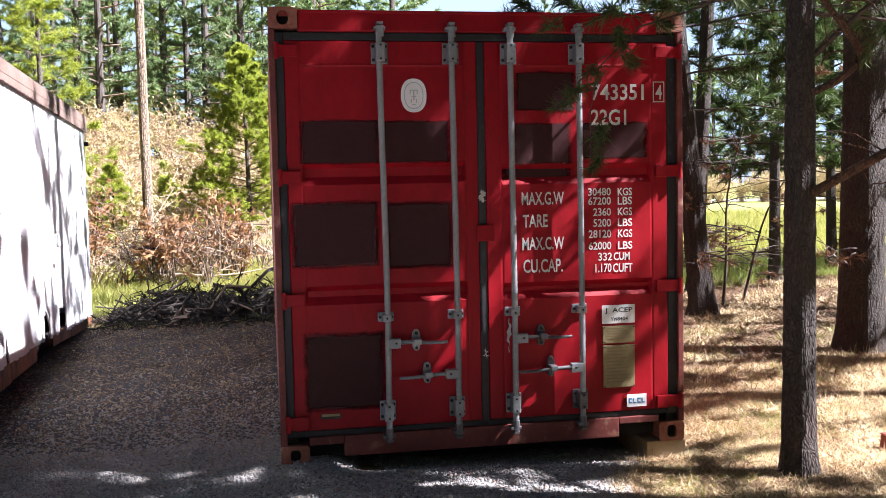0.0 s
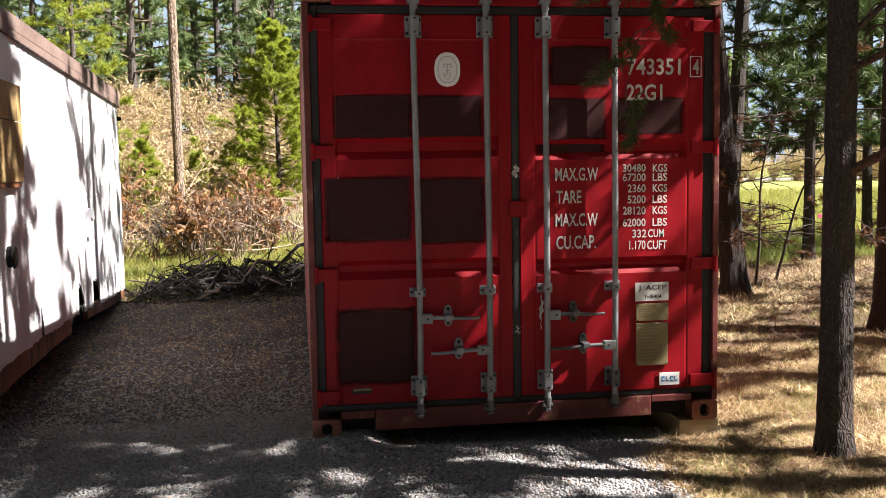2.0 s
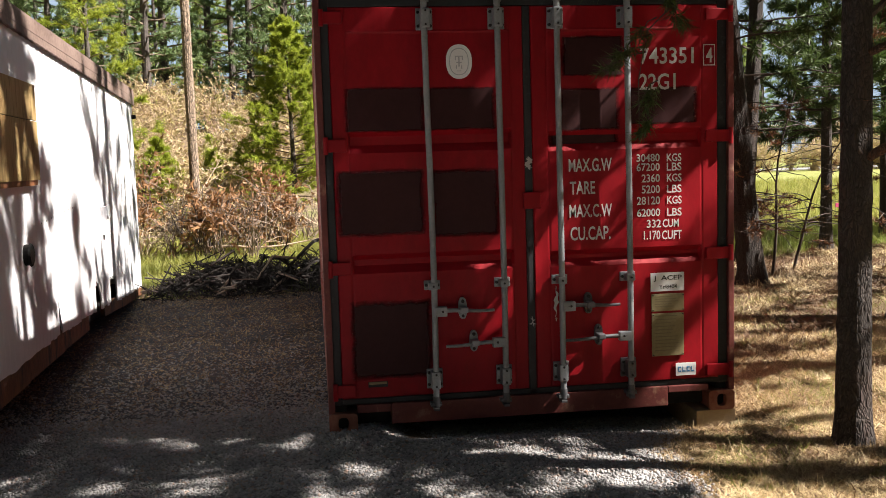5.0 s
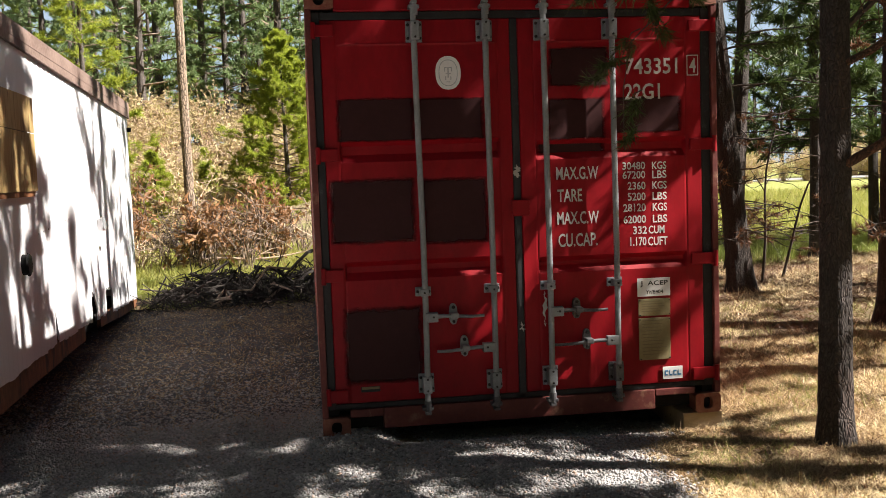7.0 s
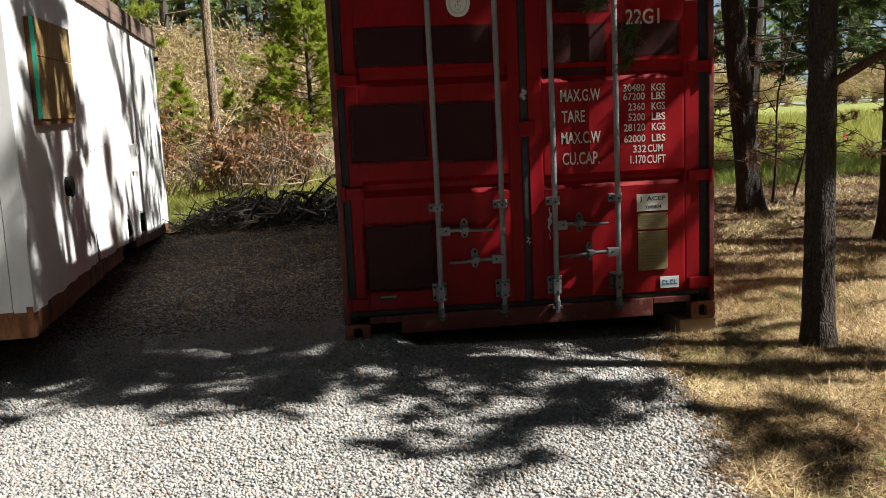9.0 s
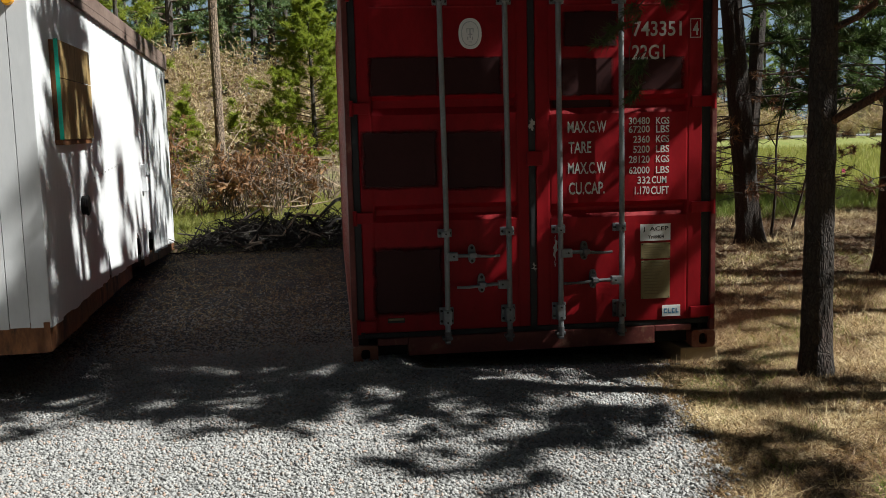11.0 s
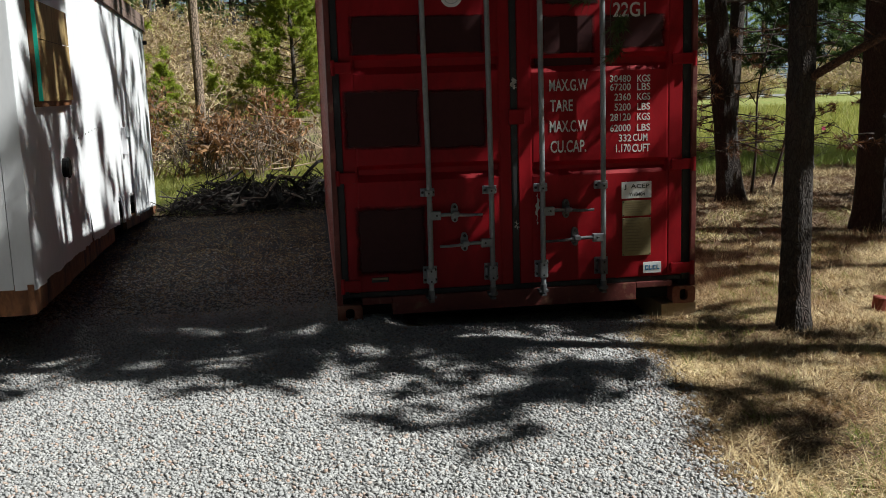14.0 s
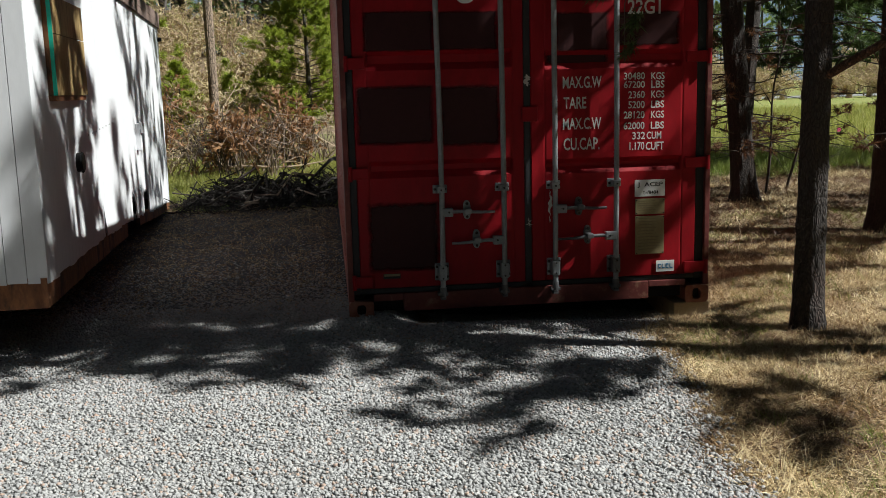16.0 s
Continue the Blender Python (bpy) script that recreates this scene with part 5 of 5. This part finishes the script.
def shrub(base, height, spread, stems, rng, wood_mat, leaf_mat, label, leaves=3, size=0.05, name="shrub"):
    sh = thing(name, base, label, "shrub", "brush behind the drive")
    g, lv = Geo(), []
    for _ in range(stems):
        a, out = rng.uniform(0, 6.28), spread * rng.uniform(0.2, 1.0)
        tip = np.array(base) + np.array([math.cos(a) * out, math.sin(a) * out, height * rng.uniform(0.5, 1.05)])
        mid = (np.array(base) + tip) / 2 + rng.normal(size=3) * 0.08 * height + np.array([0, 0, 0.1 * height])
        g.tube(np.stack([np.array(base) + rng.normal(size=3) * np.array([0.12, 0.12, 0]) * spread, mid, tip]), [0.014, 0.010, 0.004], 4)
        for _ in range(5):
            p = mid + (tip - mid) * rng.uniform(0, 1)
            q = p + rng.normal(size=3) * 0.22 * height
            q[2] = max(q[2], base[2] + 0.03)
            g.tube(np.stack([p, (p + q) / 2 + rng.normal(size=3) * 0.02, q]), [0.007, 0.005, 0.002], 3)
            if leaves:
                c = p + (q - p) * rng.uniform(0.2, 1.1, (leaves, 1))
                d = rng.normal(size=(leaves, 3))
                d /= np.linalg.norm(d, axis=1)[:, None]
                lv.append(blades(c, c + d * size * rng.uniform(0.7, 1.5, (leaves, 1)), size * 0.5, rng))
    tagged(g.done("stem_mass", wood_mat, sh), kind="stuff")
    if lv:
        tagged(np_tris("leaves", lv, leaf_mat, sh), kind="stuff")
    return sh


for k in range(34):
    x, y = rng.uniform(-5.5, 0.6), rng.uniform(10.9, 16.5)
    if (x + 2.33) ** 2 + (y - 13.9) ** 2 < 0.3:
        continue
    shrub(ground_at(x, y), rng.uniform(0.5, 1.25), rng.uniform(0.5, 0.9), 15, rng, (TWIG_PALE, TWIG, TWIG_DARK, TWIG_PALE, TWIG)[k % 5], NEEDLE_DEAD if k % 5 == 1 else BRUSHLEAF, "tangled reddish brush with few leaves", (0, 2, 2, 0)[k % 4], 0.07)
tan_shrubs = [shrub(ground_at(-5.0 + 0.9 * k, 18.5 + k), 1.5, 1.0, 34, rng, TWIG_PALE, BRUSHLEAF, "tan late-summer brush on the bank", 7, 0.10) for k in range(4)]
for k in range(90):
    x, y = rng.uniform(-12, 5.5), rng.uniform(18.5, 33)
    if -2.4 < x < 1.6 and y < 23:
        y += 6
    p = ground_at(x, y)
    c = copy_thing(tan_shrubs[k % 4], pose(*p, 0, 0, rng.uniform(0, 360)))
    c.scale = [rng.uniform(0.7, 1.25)] * 3
# far scrub between meadow and road
for k in range(34):
    x, y = rng.uniform(10, 60), rng.uniform(57, 61)
    c = copy_thing(tan_shrubs[k % 4], pose(*ground_at(x, y), 0, 0, rng.uniform(0, 360)))
    c.scale = [rng.uniform(0.9, 1.6)] * 3
for k in range(40):
    x, y = rng.uniform(12, 80), rng.uniform(70, 74)
    c = copy_thing(tan_shrubs[k % 4], pose(*ground_at(x, y), 0, 0, rng.uniform(0, 360)))
    c.scale = [rng.uniform(1.6, 3.0)] * 3


def grass(name, label, material, xs, ys, count, length, width, rng, lie, keep, rise=-0.01, flat=0.0):
    x, y = rng.uniform(*xs, count), rng.uniform(*ys, count)
    k = keep(x, y)
    x, y = x[k], y[k]
    n = len(x)
    b = np.stack([x, y, gz(x, y) + rise], 1)
    d = rng.normal(size=(n, 3)) * np.array([lie, lie, 0.3]) + np.array([0, 0, 1.0])
    d[:, 2] = np.abs(d[:, 2]) + 0.05
    d /= np.linalg.norm(d, axis=1)[:, None]
    return tagged(np_tris(name, [blades(b, b + d * length * rng.uniform(0.4, 1.2, (n, 1)), width, rng, flat)], material, None), label, "grass", kind="stuff")


def patchy(x, y, f, t):
    ragged = 0.45 * np.sin(13.1 * x + 4.7 * y) * np.sin(11.3 * y - 5.1 * x) + 0.5 * np.sin(71.3 * x + 29 * y) * np.sin(83.7 * y - 31 * x)
    return np.sin(f * x + 1.3) * np.sin(f * 1.2 * y + 0.4) + 0.6 * np.sin(2.3 * f * x - 1.7 * f * y) + ragged > t


off_drive = lambda x, y: (x > drive_edge(y) + 0.02 * np.sin(40 * y)) & ~((x < 2.45) & (y > -0.05) & (y < 6.1)) & ((x - 2.83) ** 2 + (y + 0.66) ** 2 > 0.012)
rng = np.random.default_rng(9)
edge_fade = lambda x, y, reach: off_drive(x + reach * rng.exponential(1.0, len(x)) * (0.45 + 0.55 * np.sin(5.3 * y) ** 2), y)
grass("dry_grass", "dark fallen needles", LITTER, (1.0, 7), (-4.0, 2.5), 120000, 0.075, 0.0045, rng, 3.0, lambda x, y: edge_fade(x, y, 0.10) & ~patchy(x, y, 2.2, 0.25), 0.004, 2.0)
grass("dry_grass", "bleached flattened dry grass and needles", DRYGRASS, (1.0, 7.5), (-4.2, 2.2), 190000, 0.085, 0.0046, rng, 3.2, lambda x, y: edge_fade(x, y, 0.06) & (patchy(x, y, 2.7, -0.35) | (np.sin(61 * x + 37 * y) > 0.6)), 0.006, 2.5)
grass("dry_grass", "short matted straw", DRYGRASS, (1.2, 6), (-4.0, 2.2), 120000, 0.055, 0.0045, rng, 2.4, lambda x, y: edge_fade(x, y, 0.05), 0.004, 2.5)
grass("dry_grass", "pale matted straw in drifts", STRAW, (1.2, 6.5), (-4.0, 2.4), 170000, 0.10, 0.0044, rng, 3.6, lambda x, y: edge_fade(x, y, 0.03) & patchy(x + 0.25 * np.sin(2.1 * y), y, 3.1, 0.1), 0.008, 3.0)
grass("dry_grass", "brown needle drifts over the straw", LITTER, (1.1, 7), (-4.0, 2.5), 150000, 0.06, 0.0042, rng, 3.0, lambda x, y: edge_fade(x, y, 0.12) & (rng.uniform(size=len(x)) < 0.6) & (patchy(x + 0.3 * np.sin(3.7 * y), y - 0.2 * np.sin(4.1 * x), 3.9, 0.45) | (x < drive_edge(y) + 0.05)), 0.012, 2.0)
grass("dry_grass", "upright bleached grass tufts", DRYGRASS, (1.5, 7), (-4.0, 2.5), 26000, 0.10, 0.0038, rng, 1.3, lambda x, y: off_drive(x + 0.05, y) & patchy(x, y, 4.3, 0.85))
grass("dry_grass", "brown needle litter and dry grass further off", LITTER, (2.4, 12), (1.2, 10.5), 80000, 0.16, 0.008, rng, 2.4, off_drive)
grass("dry_grass", "pale straw among the further trees", STRAW, (2.4, 10), (1.4, 8.5), 60000, 0.15, 0.006, rng, 2.8, lambda x, y: off_drive(x, y) & patchy(x, y, 1.9, 0.1), 0.0, 3.0)
grass("green_grass", "thin green tufts among the litter", GREENGRASS, (1.6, 8), (-3.5, 4.0), 90000, 0.10, 0.0045, rng, 1.1, lambda x, y: off_drive(x - 0.15, y) & (patchy(x, y, 2.1, 0.62) | patchy(x, y, 5.7, 0.95)))
grass("green_grass", "green grass in the shade by the meadow", GREENGRASS, (2.6, 18), (7.5, 12), 50000, 0.28, 0.010, rng, 0.7, lambda x, y: y > 8.2 + 0.5 * np.sin(1.7 * x))
grass("meadow_grass", "sunlit yellow-green meadow grass", MEADOWGRASS, (2.6, 36), (11, 36), 90000, 0.40, 0.03, rng, 0.6, lambda x, y: x < 3 + 0.9 * y)
grass("meadow_grass", "green grass at the foot of the brush", MEADOWGRASS, (-6.5, 2.6), (8.2, 17), 60000, 0.24, 0.012, rng, 0.9, lambda x, y: (y > 8.4) & (patchy(x, y, 1.9, -0.5) | (y > 13)))
grass("dry_grass", "thin dry grass round the gravel's end", GREENGRASS, (-4.5, 2.6), (6.4, 8.6), 14000, 0.16, 0.006, rng, 0.9, lambda x, y: patchy(x, y, 1.5, 0.2) | (y > 7.6))

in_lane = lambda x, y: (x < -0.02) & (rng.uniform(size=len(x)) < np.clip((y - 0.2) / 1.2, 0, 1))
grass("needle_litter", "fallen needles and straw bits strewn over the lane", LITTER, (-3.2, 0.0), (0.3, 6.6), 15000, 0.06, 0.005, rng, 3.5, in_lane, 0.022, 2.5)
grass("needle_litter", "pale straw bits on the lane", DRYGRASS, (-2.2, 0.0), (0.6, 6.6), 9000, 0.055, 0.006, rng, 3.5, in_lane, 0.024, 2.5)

# dead saplings by the curved pine, fallen bough, rusty tin
for x, y, h, ax, ay in ((5.55, 5.75, 2.6, 0.35, 0.1), (5.95, 6.0, 2.2, 0.9, -0.1)):
    sap = thing("dead_sapling", ground_at(x, y), "thin bare dead sapling beside the curved pine", "sapling", "dead saplings")
    g = Geo()
    t = np.linspace(0, 1, 10)
    stem = np.stack([x + ax * t ** 1.5 + 0.05 * np.sin(8 * t), y + ay * t + 0.04 * np.sin(6 * t), float(gz(x, y)) - 0.05 + h * t], 1)
    g.tube(stem, 0.018 * (1.1 - 0.85 * t), 6)
    for k in range(12):
        u = rng.uniform(0.2, 0.95)
        p = np.array([np.interp(u, t, stem[:, q]) for q in range(3)])
        d = np.array([rng.normal() * 0.9 + 0.25, rng.normal() * 0.5, rng.uniform(-0.1, 0.6)])
        d /= np.linalg.norm(d)
        v = np.linspace(0, 1, 6)[:, None]
        L = rng.uniform(0.4, 1.1)
        g.tube(p + d * L * v + np.array([0, 0, -0.35]) * L * v ** 2 + rng.normal(size=(6, 3)) * 0.02 * v, 0.007 * (1.1 - v[:, 0]), 4)
    tagged(g.done("stem_mass", TWIG_DARK, sap), kind="stuff")
fallen = thing("fallen_branch", ground_at(-1.2, 11.6), "long pale fallen branch lying before the brush", "branch")
g = Geo()
t = np.linspace(0, 1, 14)
bx, by = -2.6 + 2.9 * t, 11.8 - 0.5 * t + 0.08 * np.sin(9 * t)
g.tube(np.stack([bx, by, gz(bx, by) + 0.06 + 0.28 * t + 0.05 * np.sin(7 * t)], 1), 0.028 * (1.1 - 0.8 * t), 7)
for k in range(9):
    u = rng.uniform(0.2, 0.95)
    p = np.array([np.interp(u, t, bx), np.interp(u, t, by), 0.06 + 0.28 * u])
    q = p + rng.normal(size=3) * np.array([0.3, 0.2, 0.22]) + np.array([0.1, 0, 0.12])
    g.tube(np.stack([p, (p + q) / 2 + 0.03, q]), [0.012, 0.008, 0.004], 5)
g.done("stick", TWIG_PALE, fallen)
for k in range(12):
    x, y = rng.uniform(-3.6, 0.5), rng.uniform(11.2, 14.6)
    if abs(x + 2.33) < 0.35:
        x += 0.7
    shrub(ground_at(x, y), rng.uniform(0.7, 1.7), rng.uniform(0.25, 0.5), 9, rng, TWIG, NEEDLE_DEAD, "orange-brown dead pine bough in the brush", 5 + int(rng.uniform(0, 6)), 0.11, name="dead_bough")
tin = thing("rusty_tin", ground_at(3.57, -0.37), "small rusty red tin lying in dry grass", "tin")
p = ground_at(3.57, -0.37)
bm = cyl(B(), (p[0], p[1], p[2] - 0.01), (p[0] + 0.01, p[1], p[2] + 0.10), 0.055, 0.052, 20)
part("body", bm, RUST, tin)
bm = cyl(B(), (p[0] + 0.01, p[1], p[2] + 0.10), (p[0] + 0.011, p[1], p[2] + 0.108), 0.057, 0.05, 20)
part("lid", bm, RUST, tin)

# marker flag
flag = thing("marker_flag", ground_at(10.2, 12.4), "small pink survey flag on a wire in the grass", "flag")
bm = B()
p = ground_at(10.2, 12.4)
cyl(bm, (p[0], p[1], p[2] - 0.05), (p[0], p[1], p[2] + 0.45), 0.004, n=6)
part("wire", bm, GALV_DARK, flag)
bm = B()
box(bm, p[0], p[0] + 0.08, p[1] - 0.002, p[1] + 0.002, p[2] + 0.37, p[2] + 0.45)
part("cloth", bm, PINK, flag)


# ---- loose gravel ----
def stones(name, label, xs, ys, count, size, rng, keep):
    bv = np.array([(1, 0, 0), (0, 1, 0), (-1, 0, 0), (0, -1, 0), (0, 0, 1), (0, 0, -1)], float) * 1.15
    bf = np.array([(0, 1, 4), (1, 2, 4), (2, 3, 4), (3, 0, 4), (1, 0, 5), (2, 1, 5), (3, 2, 5), (0, 3, 5)])
    x, y = rng.uniform(*xs, count), rng.uniform(*ys, count)
    k = keep(x, y)
    x, y = x[k], y[k]
    n = len(x)
    s = size * rng.uniform(0.5, 1.35, (n, 1)) * rng.uniform(0.65, 1.25, (n, 3)) * np.array([1, 1, 0.7])
    V = bv[None] * (1 + 0.28 * rng.normal(size=(n, len(bv), 1)).clip(-1.2, 1.2)) * s[:, None]
    a = rng.uniform(0, 6.28, n)
    tl = rng.normal(size=n) * 0.45
    V = np.stack([V[..., 0], V[..., 1] * np.cos(tl)[:, None] - V[..., 2] * np.sin(tl)[:, None], V[..., 1] * np.sin(tl)[:, None] + V[..., 2] * np.cos(tl)[:, None]], -1)
    V = np.stack([V[..., 0] * np.cos(a)[:, None] - V[..., 1] * np.sin(a)[:, None], V[..., 0] * np.sin(a)[:, None] + V[..., 1] * np.cos(a)[:, None], V[..., 2]], -1)
    V += np.stack([x, y, gz(x, y) + 0.012 + size * rng.uniform(-0.1, 0.55, n)], -1)[:, None]
    T = V[:, bf]
    me = bpy.data.meshes.new(name)
    F = (bf[None] + (np.arange(n) * len(bv))[:, None, None]).reshape(-1)
    me.vertices.add(n * len(bv))
    me.vertices.foreach_set("co", V.ravel())
    me.loops.add(len(F))
    me.loops.foreach_set("vertex_index", F.astype(np.int32))
    me.polygons.add(len(F) // 3)
    me.polygons.foreach_set("loop_start", np.arange(0, len(F), 3, dtype=np.int32))
    me.polygons.foreach_set("loop_total", np.full(len(F) // 3, 3, dtype=np.int32))
    me.update()
    me.validate()
    me.materials.append(STONE)
    return tagged(new(name, me), label, "gravel", kind="stuff")


on_drive = lambda x, y: (x < drive_edge(y) + 0.05 * rng.normal(size=len(x))) & ~((x > 0.0) & (y > 0.35))
stones("gravel_stones", "loose grey and rusty crushed rock", (-3.2, 2.3), (-3.6, 0.45), 150000, 0.0094, rng, on_drive)
stones("gravel_stones", "loose grey crushed rock in the lane", (-3.4, 0.05), (0.45, 6.4), 120000, 0.011, rng, lambda x, y: on_drive(x, y) & (rng.exponential(1.0, len(x)) > y - 0.45))
